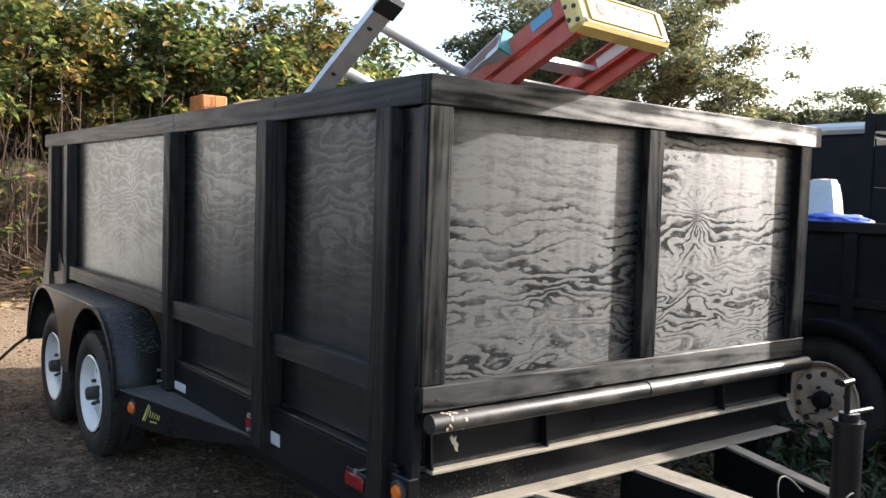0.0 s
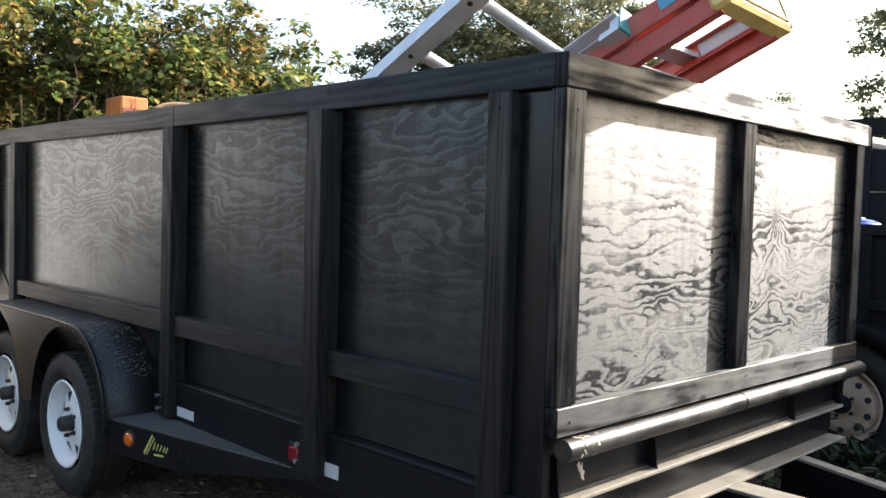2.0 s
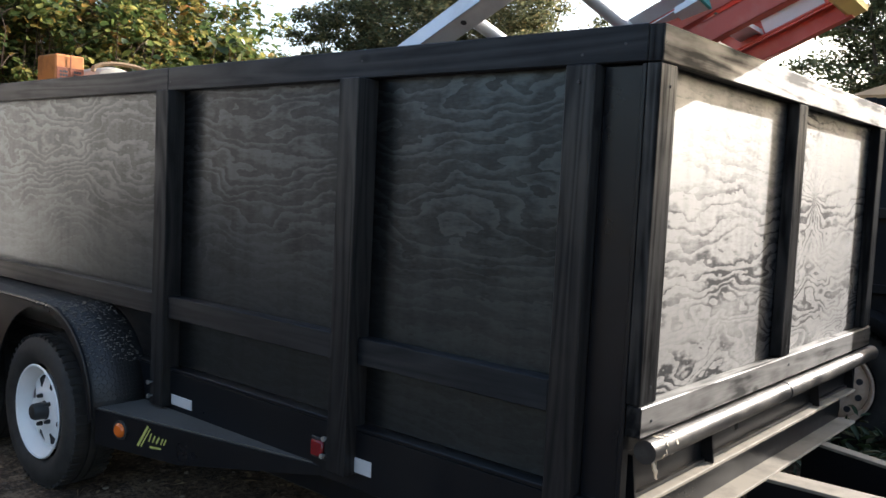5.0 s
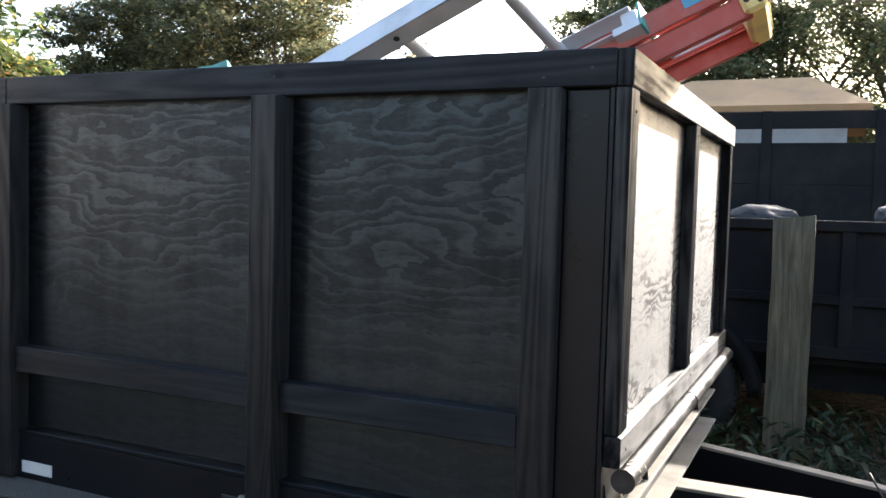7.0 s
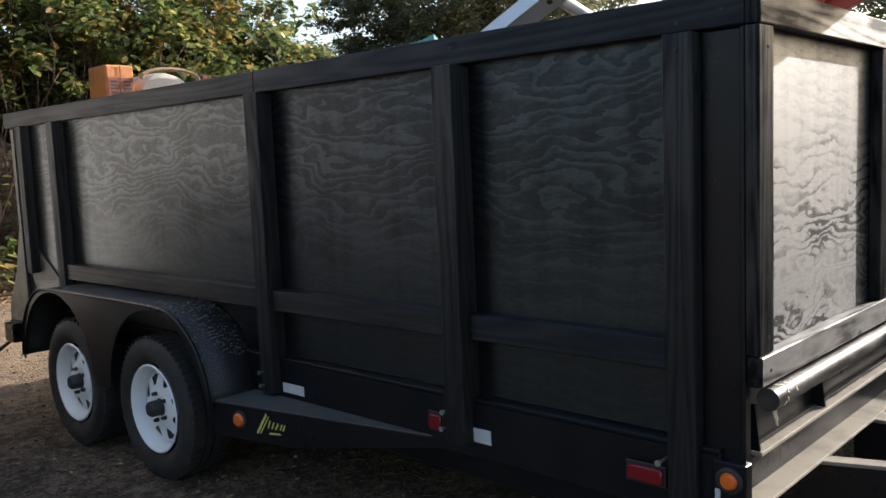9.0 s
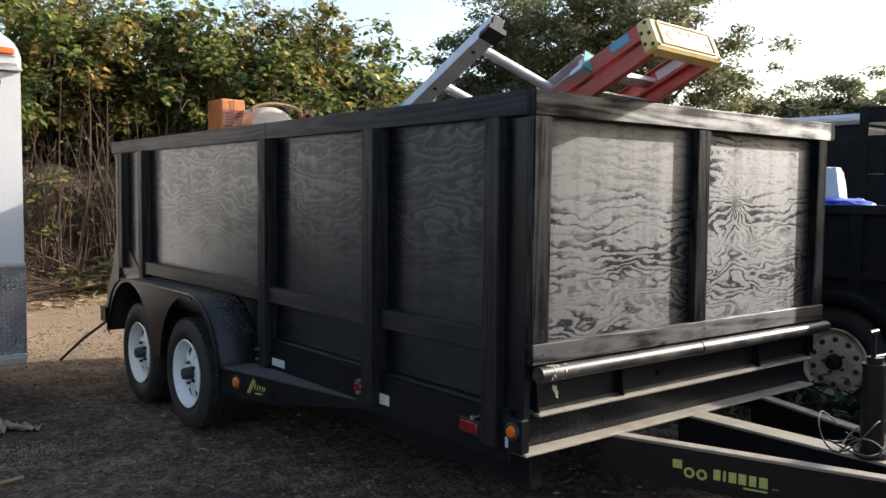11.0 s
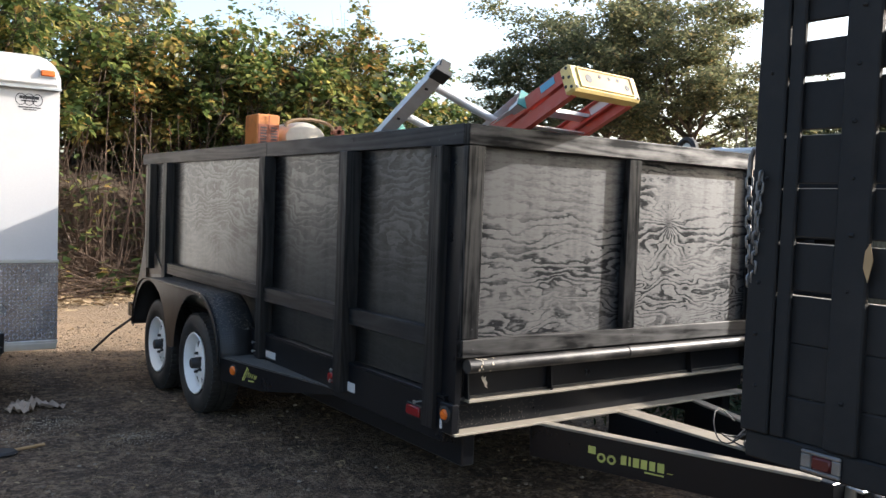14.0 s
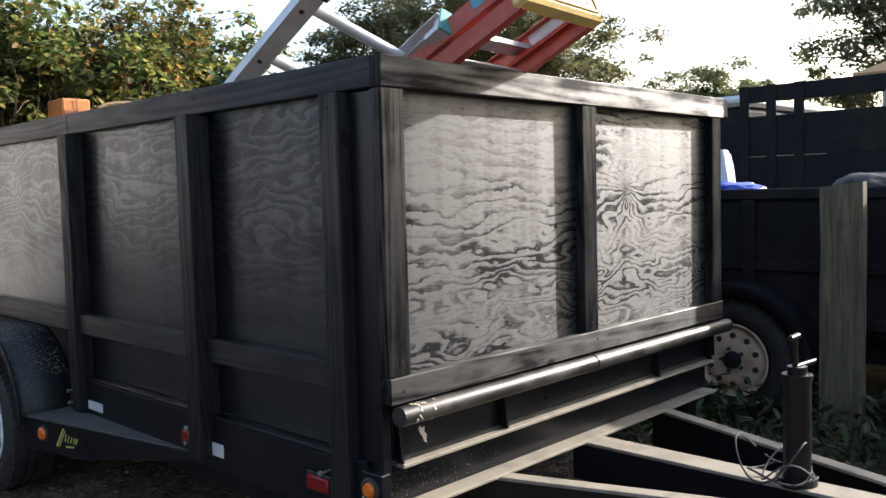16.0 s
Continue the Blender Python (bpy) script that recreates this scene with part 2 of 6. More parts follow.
ZINC = painted("zinc_hardware", (0.62, 0.62, 0.60), 0.32, 0.1, 0.1, 0.9, dirtiness=0.25)
CHAIN = painted("galvanised_chain", (0.25, 0.25, 0.25), 0.45, 0.1, 0.2, 0.85, dirt=(0.12, 0.08, 0.05), dirtiness=0.5, scale=60)
ALU = painted("scuffed_aluminium", (0.72, 0.72, 0.72), 0.42, 0.08, 0.12, 0.35, dirt=(0.25, 0.24, 0.22), dirtiness=0.5, scale=14)
RED_FG = painted("faded_red_fibreglass", (0.46, 0.075, 0.050), 0.48, 0.08, 0.15, dirt=(0.50, 0.34, 0.28), dirtiness=0.35, scale=16)
YELLOW = painted("worn_yellow_plastic", (0.78, 0.58, 0.21), 0.5, 0.06, 0.12, dirt=(0.48, 0.33, 0.17), dirtiness=0.85, scale=22)
TEAL = painted("teal_rubber_cap", (0.10, 0.36, 0.33), 0.55, dirtiness=0.4)
BLACK_PLASTIC = painted("black_rubber_foot", (0.02, 0.02, 0.02), 0.6, dirtiness=0.3)
LABEL_WHITE = painted("white_label_film", (0.55, 0.55, 0.55), 0.45, dirtiness=0.15)
LABEL_BLUE = painted("blue_label_film", (0.10, 0.34, 0.50), 0.45)
INK = painted("dark_ink", (0.03, 0.03, 0.035), 0.6)
LIME = painted("lime_vinyl_lettering", (0.50, 0.50, 0.13), 0.45, dirtiness=0.3, scale=30)
AMBER = painted("amber_lens", (0.72, 0.15, 0.02), 0.16, 0.03, 0.05, dirtiness=0.1)
RED_LENS = painted("red_lens", (0.20, 0.010, 0.013), 0.18, 0.03, 0.05, dirtiness=0.12)
DIM_LENS = painted("grimy_red_lens", (0.085, 0.010, 0.010), 0.3, 0.03, 0.05, dirtiness=0.3)
WHITE_SKIN = painted("white_aluminium_skin", (0.62, 0.61, 0.60), 0.40, 0.08, 0.06, dirt=(0.46, 0.42, 0.36), dirtiness=0.5, scale=5)
NEIGH = painted("flat_black_paint", (0.012, 0.012, 0.013), 0.72, 0.08, 0.2, dirtiness=0.25)
GATE = painted("black_painted_oak", (0.017, 0.017, 0.0175), 0.62, 0.08, 0.4, dirt=(0.05, 0.045, 0.04), dirtiness=0.5, scale=10)
SPLINTER = painted("bare_splintered_wood", (0.42, 0.27, 0.13), 0.8)
TARP = painted("blue_tarpaulin", (0.06, 0.12, 0.52), 0.45)
SACK = painted("white_woven_sack", (0.76, 0.76, 0.74), 0.65, dirtiness=0.2)
ORANGE = painted("orange_machine_paint", (0.60, 0.22, 0.065), 0.6, dirt=(0.22, 0.08, 0.04), dirtiness=0.8, scale=12)
RUSTRED = painted("rust_red_paint", (0.26, 0.080, 0.042), 0.75, dirtiness=0.6)
TRAY = painted("worn_tan_tray", (0.46, 0.28, 0.11), 0.6, dirt=(0.36, 0.22, 0.11), dirtiness=0.8, scale=26)
CREAM = painted("weathered_cream_paint", (0.50, 0.45, 0.37), 0.6, dirt=(0.25, 0.18, 0.11), dirtiness=0.6, scale=8)
TAN_RIM = painted("tan_wood_rim", (0.30, 0.19, 0.10), 0.7, dirtiness=0.4)
SHINGLE = painted("tan_shingles", (0.42, 0.255, 0.125), 0.9, 0.05, 0.6, dirt=(0.24, 0.17, 0.11), dirtiness=0.8, scale=3)
WALLPAINT = painted("grey_siding", (0.30, 0.30, 0.30), 0.7)
BARK = painted("grey_brown_bark", (0.13, 0.10, 0.075), 0.9, 0.03, 0.8, dirt=(0.07, 0.065, 0.05), dirtiness=0.7, scale=6)
CANE = painted("dry_tan_cane", (0.085, 0.050, 0.030), 0.8, dirt=(0.026, 0.016, 0.010), dirtiness=0.9, scale=3)
CABLE = painted("grey_cable_sheath", (0.10, 0.10, 0.10), 0.5, dirtiness=0.3)
STRAW = leafy("straw_litter", [(0.0, (0.36, 0.26, 0.14)), (0.6, (0.24, 0.16, 0.09)), (1.0, (0.48, 0.37, 0.22))], 0.85, 0.1)
LEAF = leafy("broad_green_leaves", [(0.0, (0.040, 0.068, 0.024)), (0.40, (0.098, 0.140, 0.042)), (0.72, (0.21, 0.24, 0.070)), (0.92, (0.40, 0.35, 0.11)), (1.0, (0.46, 0.27, 0.09))], 0.36, 0.58)
LEAF_RUST = leafy("yellowing_leaves", [(0.0, (0.055, 0.068, 0.024)), (0.40, (0.14, 0.150, 0.045)), (0.72, (0.30, 0.26, 0.075)), (0.92, (0.42, 0.26, 0.075)), (1.0, (0.36, 0.15, 0.055))], 0.45, 0.55)
LEAF_FAR = leafy("tree_leaves", [(0.0, (0.075, 0.088, 0.046)), (0.5, (0.15, 0.160, 0.084)), (0.85, (0.24, 0.225, 0.115)), (1.0, (0.33, 0.26, 0.12))], 0.45, 0.68)
LEAF_DARK = leafy("dark_tree_leaves", [(0.0, (0.075, 0.098, 0.046)), (0.6, (0.16, 0.185, 0.09)), (1.0, (0.30, 0.27, 0.14))], 0.5, 0.58)
SAWDUST = leafy("pale_sawdust", [(0.0, (0.34, 0.27, 0.19)), (1.0, (0.56, 0.48, 0.37))], 0.9, 0.1)
WEED = leafy("weed_blades", [(0.0, (0.018, 0.036, 0.011)), (0.6, (0.034, 0.058, 0.018)), (1.0, (0.12, 0.105, 0.045))], 0.6, 0.2)


def rubber():
    m, nt, b = blank("tyre_rubber")
    v = coords(nt)
    n = noise_of(nt, v, 12, 4, 0.6)
    col = ramp(nt, n, [(0.3, (0.011, 0.0108, 0.0105)), (0.7, (0.034, 0.031, 0.028))])
    wire(nt, b, col, 0.72, noise_of(nt, v, 90, 2), 0.2, 0.002)
    return m


def treadplate(name, color, metal, rough, size=34.0, strength=1.0, worn=None):
    """Plate with small raised bars that turn by a right angle from cell to cell."""
    m, nt, b = blank(name)
    tc = node(nt, "TexCoord").outputs["UV"]
    xyz = node(nt, "SeparateXYZ", {0: tc})
    u, v = maths(nt, "MULTIPLY", xyz.outputs[0], size), maths(nt, "MULTIPLY", xyz.outputs[1], size)
    fu, fv = maths(nt, "SUBTRACT", maths(nt, "FRACT", u), 0.5), maths(nt, "SUBTRACT", maths(nt, "FRACT", v), 0.5)
    par = maths(nt, "MODULO", maths(nt, "ADD", maths(nt, "ABSOLUTE", maths(nt, "FLOOR", u)), maths(nt, "ABSOLUTE", maths(nt, "FLOOR", v))), 2.0)
    sgn = maths(nt, "MULTIPLY_ADD", maths(nt, "GREATER_THAN", par, 0.5), 2.0, -1.0)
    p = maths(nt, "MULTIPLY_ADD", sgn, fv, fu)
    q = maths(nt, "SUBTRACT", fu, maths(nt, "MULTIPLY", sgn, fv))
    e = maths(nt, "ADD", maths(nt, "POWER", maths(nt, "ABSOLUTE", maths(nt, "MULTIPLY", p, 1.3)), 2.0), maths(nt, "POWER", maths(nt, "ABSOLUTE", maths(nt, "MULTIPLY", q, 4.2)), 2.0))
    h = ramp(nt, e, [(0.25, 1.0), (0.9, 0.0)])
    n = noise_of(nt, coords(nt), 7, 4)
    col = mixcol(nt, ramp(nt, n, [(0.45, 0.0), (0.8, 0.5)]), color, tuple(0.6 * x + 0.03 for x in color))
    # worn colours the raised bars brighter, standing for light caught on them.
    if worn:
        col = mixcol(nt, h, col, worn)
        h = maths(nt, "MULTIPLY_ADD", noise_of(nt, coords(nt), 2.6, 2), 9.0, h)
    wire(nt, b, col, ramp(nt, n, [(0.2, rough - 0.08), (0.9, rough + 0.14)]), h, strength, 0.004, Metallic=metal)
    return m


def earth():
    m, nt, b = blank("packed_dirt")
    v = coords(nt)
    big = noise_of(nt, v, 0.55, 5, 0.6)
    mid = noise_of(nt, v, 3.2, 7, 0.68)
    grit = noise_of(nt, v, 46, 6, 0.78)
    clod = noise_of(nt, v, 17, 4, 0.6)
    peb = node(nt, "TexVoronoi", {"Vector": v, "Scale": 48.0, "Randomness": 1.0}).outputs["Distance"]
    base = ramp(nt, mid, [(0.32, (0.046, 0.029, 0.017)), (0.50, (0.125, 0.078, 0.045)), (0.66, (0.28, 0.186, 0.112))])
    base = mixcol(nt, ramp(nt, big, [(0.46, 0.0), (0.70, 0.5)]), base, (0.24, 0.175, 0.11))
    base = mixcol(nt, maths(nt, "MULTIPLY", ramp(nt, grit, [(0.40, 1.0), (0.50, 0.0)]), 0.9), base, (0.020, 0.0125, 0.0075))
    base = mixcol(nt, maths(nt, "MULTIPLY", ramp(nt, grit, [(0.56, 0.0), (0.64, 1.0)]), 0.8), base, (0.38, 0.285, 0.19))
    base = mixcol(nt, ramp(nt, clod, [(0.36, 0.75), (0.47, 0.0)]), base, (0.030, 0.019, 0.011))
    base = mixcol(nt, ramp(nt, clod, [(0.55, 0.0), (0.66, 0.65)]), base, (0.30, 0.215, 0.14))
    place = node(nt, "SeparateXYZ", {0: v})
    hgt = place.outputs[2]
    # dry: soil painted paler with y, standing for the sunlit strip past the trailer.
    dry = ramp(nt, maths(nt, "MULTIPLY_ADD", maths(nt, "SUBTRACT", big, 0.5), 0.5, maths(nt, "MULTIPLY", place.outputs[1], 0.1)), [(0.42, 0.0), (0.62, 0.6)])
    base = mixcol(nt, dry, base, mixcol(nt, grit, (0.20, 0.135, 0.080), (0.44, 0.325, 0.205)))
    # Soil darkens up the bank: dark earth, and its shade painted in.
    bank_shade = ramp(nt, maths(nt, "MULTIPLY_ADD", maths(nt, "SUBTRACT", mid, 0.5), 0.8, hgt), [(0.16, 0.0), (0.42, 0.92)])
    col = mixcol(nt, bank_shade, base, mixcol(nt, grit, (0.026, 0.018, 0.012), (0.105, 0.070, 0.044)))
    h = maths(nt, "ADD", maths(nt, "MULTIPLY", clod, 0.9), maths(nt, "SUBTRACT", maths(nt, "MULTIPLY", grit, 0.5), maths(nt, "MULTIPLY", peb, 0.35)))
    wire(nt, b, col, 0.95, h, 1.0, 0.040)
    return m


def stones():
    m, nt, b = blank("loose_stone")
    rnd = node(nt, "NewGeometry").outputs["Random Per Island"]
    wire(nt, b, ramp(nt, rnd, [(0.0, (0.030, 0.020, 0.013)), (0.5, (0.11, 0.078, 0.052)), (0.88, (0.19, 0.145, 0.10)), (1.0, (0.32, 0.27, 0.21))]), 0.9)
    return m


for m, level in ((NEIGH, 0.16), (GATE, 0.20), (STEEL, 0.32)):
    m.node_tree.nodes["Principled BSDF"].inputs["Specular IOR Level"].default_value = level
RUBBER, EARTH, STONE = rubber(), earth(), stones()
TREAD_BLACK = treadplate("black_tread_plate", (0.017, 0.017, 0.0175), 0.0, 0.48, 60.0, 0.55)
TREAD_STEP = treadplate("dusty_tread_step", (0.085, 0.080, 0.070), 0.0, 0.75, 60.0, 1.0)
TREAD_ALU = treadplate("bright_tread_plate", (0.36, 0.36, 0.38), 0.8, 0.24, 40.0, 0.8, (0.68, 0.68, 0.70))

# ---- building helpers ----


def thing(name, label, category, group="", at=(0, 0, 0), kind=""):
    ob = new(name)
    ob.location = at
    ob.empty_display_size = 0.1
    return tagged(ob, label, category, group, kind)


def part(name, bm, mat, parent=None, label="", smooth=False, kind=""):
    me = bpy.data.meshes.new(name)
    bm.to_mesh(me)
    bm.free()
    return put(name, me, mat, parent, label, smooth, kind)


def put(name, me, mat, parent=None, label="", smooth=False, kind=""):
    ob = new(name, me)
    me.materials.append(mat)
    if smooth:
        me.shade_smooth()
        me.set_sharp_from_angle(angle=radians(38))
    if parent is not None:
        ob.parent = parent
    if label or kind:
        tagged(ob, label=label, kind=kind)
    return ob


def box(bm, lo, hi, bevel=0.0, m=None):
    c = [(a + b) / 2 for a, b in zip(lo, hi)]
    s = [abs(b - a) for a, b in zip(lo, hi)]
    mat = Matrix.Translation(c) @ Matrix.Diagonal((*s, 1))
    vs = bmesh.ops.create_cube(bm, size=1.0, matrix=(m @ mat) if m is not None else mat)["verts"]
    if bevel:
        es = list({e for v in vs for e in v.link_edges})
        bmesh.ops.bevel(bm, geom=es, offset=bevel, segments=1, affect="EDGES", profile=0.5)
    return bm


def boxes(*items, bevel=0.0, m=None):
    bm = bmesh.new()
    for lo, hi in items:
        box(bm, lo, hi, 0, m)
    if bevel:
        bmesh.ops.bevel(bm, geom=list(bm.edges), offset=bevel, segments=1, affect="EDGES", profile=0.5)
    return bm


def rod(bm, a, b, r, r2=None, seg=10, caps=True):
    a, b = Vector(a), Vector(b)
    d = b - a
    m = Matrix.Translation((a + b) / 2) @ d.to_track_quat("Z", "Y").to_matrix().to_4x4()
    bmesh.ops.create_cone(bm, cap_ends=caps, segments=seg, radius1=r, radius2=r if r2 is None else r2, depth=d.length, matrix=m)
    return bm


def rods(*items, seg=10):
    bm = bmesh.new()
    for a, b, r in items:
        rod(bm, a, b, r, seg=seg)
    return bm


def tube(bm, pts, r, seg=6):
    """A tube of tapering or even radius along a line of points."""
    pts = [Vector(p) for p in pts]
    rs = r if isinstance(r, (list, tuple)) else [r] * len(pts)
    rings = []
    for i, p in enumerate(pts):
        d = (pts[min(i + 1, len(pts) - 1)] - pts[max(i - 1, 0)]).normalized()
        q = d.to_track_quat("Z", "Y")
        rings.append([bm.verts.new(p + q @ Vector((rs[i] * math.cos(2 * math.pi * k / seg), rs[i] * math.sin(2 * math.pi * k / seg), 0))) for k in range(seg)])
    for u, w in zip(rings, rings[1:]):
        for k in range(seg):
            bm.faces.new((u[k], u[(k + 1) % seg], w[(k + 1) % seg], w[k]))
    bm.faces.new(rings[0][::-1])
    bm.faces.new(rings[-1])
    return bm


def lathe(bm, profile, axis_at=(0, 0, 0), seg=40):
    """Turns (along, radius) pairs round an axis that runs along x."""
    ox, oy, oz = axis_at
    rings = [[bm.verts.new((ox + a, oy + r * math.cos(2 * math.pi * k / seg), oz + r * math.sin(2 * math.pi * k / seg))) for k in range(seg)] for a, r in profile]
    for u, w in zip(rings, rings[1:]):
        for k in range(seg):
            bm.faces.new((u[k], u[(k + 1) % seg], w[(k + 1) % seg], w[k]))
    return bm


def prism(bm, outline, depth, plane="yz", at=0.0):
    """A flat outline given thickness; plane names the outline's axes."""
    def place(u, v, w):
        return {"yz": (w, u, v), "xz": (u, w, v), "xy": (u, v, w)}[plane]
    a = [bm.verts.new(place(u, v, at)) for u, v in outline]
    b = [bm.verts.new(place(u, v, at + depth)) for u, v in outline]
    bm.faces.new(a)
    bm.faces.new(b[::-1])
    n = len(a)
    for i in range(n):
        bm.faces.new((a[i], b[i], b[(i + 1) % n], a[(i + 1) % n]))
    bmesh.ops.recalc_face_normals(bm, faces=bm.faces)
    return bm


def flat_uv(me, ax=(0, 2), scale=1.0):
    uv = me.uv_layers.new(name="UVMap")
    for loop in me.loops:
        co = me.vertices[loop.vertex_index].co
        uv.data[loop.index].uv = (co[ax[0]] * scale, co[ax[1]] * scale)

# ---- ground ----


def smooth(a, b, v):
    t = min(1.0, max(0.0, (v - a) / (b - a)))
    return t * t * (3 - 2 * t)


def bank_line(x):
    return 9.0 + 1.1 * smooth(-1.0, 2.5, x) + 0.6 * smooth(2.5, 9.0, x)


def ground_z(x, y):
    z = 0.02 + 0.06 * smooth(0.8, -1.0, y) * smooth(-1.0, 1.0, x) + 0.07 * smooth(2.1, 2.9, x)
    d = y - bank_line(x)
    fade = smooth(15.0, 10.0, x) * smooth(-16.0, -9.0, x)
    z += fade * (1.75 * smooth(0.0, 1.9, d) + 0.5 * smooth(1.9, 6.0, d)) * smooth(40, 20, y)
    near = smooth(16, 8, abs(x)) * smooth(18, 10, abs(y))
    z += near * (0.025 * noise.noise((x * 0.9, y * 0.9, 0.3)) + 0.012 * noise.noise((x * 3.5, y * 3.5, 4.1)))
    if 0 < d < 6:
        z += fade * 0.22 * noise.noise((x * 1.3, y * 1.3, 7.7)) * smooth(0, 0.8, d)
    return z


def stations(lo, hi, step, far):
    out = list(np.arange(lo, hi + 1e-6, step))
    g, s = [], step
    a = hi
    while a < far:
        s *= 1.45
        a += s
        g.append(a)
    h, s = [], step
    a = lo
    while a > -far:
        s *= 1.45
        a -= s
        h.append(a)
    return h[::-1] + out + g


gx, gy = stations(-5.0, 7.0, 0.11, 1800), stations(-4.5, 14.0, 0.13, 1800)
verts = [(x, y, ground_z(x, y)) for y in gy for x in gx]
w = len(gx)
faces = [(j * w + i, j * w + i + 1, (j + 1) * w + i + 1, (j + 1) * w + i) for j in range(len(gy) - 1) for i in range(w - 1)]
me = bpy.data.meshes.new("ground")
me.from_pydata(verts, [], faces)
me.shade_smooth()
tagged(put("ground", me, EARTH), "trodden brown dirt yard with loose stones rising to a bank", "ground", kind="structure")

# ---- dump trailer with plywood sides ----
W, L, TOP = 2.10, 4.70, 1.835
RAIL = 1.746
trailer = thing("dump_trailer", "black tandem-axle dump trailer with tall black-stained plywood sides", "trailer")


def grain_map(ob, mat):
    """A map whose U runs across the boards' grain."""
    along = {"x": 0, "y": 1, "z": 2}[mat.name.split("_")[2][0]]
    uv = ob.data.uv_layers.new(name="grain")
    for poly in ob.data.polygons:
        n = max(range(3), key=lambda k: abs(poly.normal[k]))
        rest = [k for k in range(3) if k != n]
        cross = rest[1] if rest[0] == along else rest[0]
        other = rest[0] if cross == rest[1] else rest[1]
        for li in poly.loop_indices:
            co = ob.data.vertices[ob.data.loops[li].vertex_index].co
            uv.data[li].uv = (co[cross], co[other])


def board(name, lo, hi, mat, parent, label="", bevel=0.003):
    ob = part(name, box(bmesh.new(), lo, hi, bevel), mat, parent, label)
    if mat in (PLY_X, PLY_Y, LUM_LOW, LUM_X, LUM_Y, LUM_Z, LUM_STILE, LUM_END):
        grain_map(ob, mat)
    return ob


# top rails
board("top_rail", (0.0, 0.0415, RAIL), (0.038, 2.100, TOP), LUM_Y, trailer, "black-stained two-by-four")
board("top_rail", (0.001, 2.103, RAIL + 0.001), (0.039, L + 0.07, TOP + 0.001), LUM_Y, trailer)
board("top_rail", (0.0015, 0.0005, RAIL - 0.001), (2.085, 0.040, TOP - 0.002), LUM_X, trailer)
board("rail_end_grain", (0.0, 0.002, RAIL), (0.0014, 0.0385, TOP - 0.003), LUM_END, trailer, "sawn end of the front rail", 0.0004)
board("top_rail", (2.088, 0.004, RAIL + 0.002), (2.126, L, TOP - 0.004), LUM_Y, trailer)
board("rail_end_block", (2.1265, 0.008, RAIL + 0.004), (2.138, 0.034, TOP - 0.012), LUM_Z, trailer)
# front wall: panels, stiles, bottom board
board("front_panel", (0.085, 0.042, 0.83), (1.02, 0.060, RAIL + 0.05), PLY_X, trailer, "glossy black plywood sheet with wild grain")
board("front_panel", (1.023, 0.042, 0.83), (2.085, 0.060, RAIL + 0.05), PLY_X, trailer)
board("front_stile", (0.002, 0.005, 0.917), (0.092, 0.0415, RAIL - 0.002), LUM_STILE, trailer)
board("front_stile", (0.978, 0.003, 0.917), (1.062, 0.0415, RAIL - 0.002), LUM_STILE, trailer)
board("front_stile", (1.975, 0.004, 0.917), (2.060, 0.0415, RAIL - 0.002), LUM_STILE, trailer)
board("bottom_board", (0.004, -0.001, 0.838), (2.066, 0.0405, 0.915), LUM_LOW, trailer, "black-stained board with knots")
# side wall: panels, posts, middle boards
SX = 0.040
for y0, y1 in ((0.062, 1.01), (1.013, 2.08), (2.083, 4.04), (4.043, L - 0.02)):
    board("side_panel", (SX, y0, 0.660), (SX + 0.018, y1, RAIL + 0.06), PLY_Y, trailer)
for x0, y0, y1 in ((-0.024, 0.168, 0.252), (-0.050, 0.970, 1.056), (-0.038, 2.036, 2.124), (-0.030, 4.000, 4.085)):
    board("side_post", (x0, y0, 0.50 if y0 < 2.5 else 0.80), (SX - 0.001, y1, RAIL - 0.002), LUM_Z, trailer)
board("side_post", (-0.020, 4.480, 0.86), (SX - 0.001, 4.550, RAIL - 0.002), LUM_Z, trailer)
for x0, y0, y1 in ((-0.014, 0.255, 0.967), (-0.022, 1.059, 2.033), (-0.016, 2.127, 3.997)):
    board("middle_board", (x0, y0, 0.856), (SX - 0.001, y1, 0.941), LUM_Y, trailer)
board("corner_post", (0.020, 0.058, 0.50), (SX - 0.001, 0.166, RAIL - 0.003), STEEL, trailer, "black steel corner post", 0.004)
board("corner_lip", (0.006, 0.0440, 0.50), (SX - 0.001, 0.0565, RAIL - 0.003), STEEL, trailer, "", 0.002)
# steel lower body
part("side_skin", boxes(((SX + 0.020, 0.062, 0.657), (SX + 0.026, L - 0.03, 0.93)), ((W - 0.03, 0.05, 0.655), (W - 0.02, L, 0.93))), STEEL, trailer)
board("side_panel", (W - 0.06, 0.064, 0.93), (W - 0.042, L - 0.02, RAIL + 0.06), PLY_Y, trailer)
part("bed_floor", boxes(((SX + 0.002, 0.062, 0.640), (W - 0.062, L - 0.02, 0.655))), STEEL_WORN, trailer)
part("lower_side_rail", boxes(((0.000, 0.11, 0.45), (0.039, L, 0.643)), ((W - 0.05, 0.10, 0.52), (W - 0.01, L, 0.652)), bevel=0.005), STEEL, trailer)
part("chassis_beam", boxes(((0.10, 0.10, 0.33), (0.17, L - 0.1, 0.50)), ((W - 0.17, 0.10, 0.33), (W - 0.10, L - 0.1, 0.50)), bevel=0.006), STEEL, trailer)
for y in np.linspace(0.5, 4.4, 8):
    board("cross_member", (0.172, y - 0.03, 0.40), (W - 0.172, y + 0.03, 0.518), STEEL, trailer, "", 0.004)
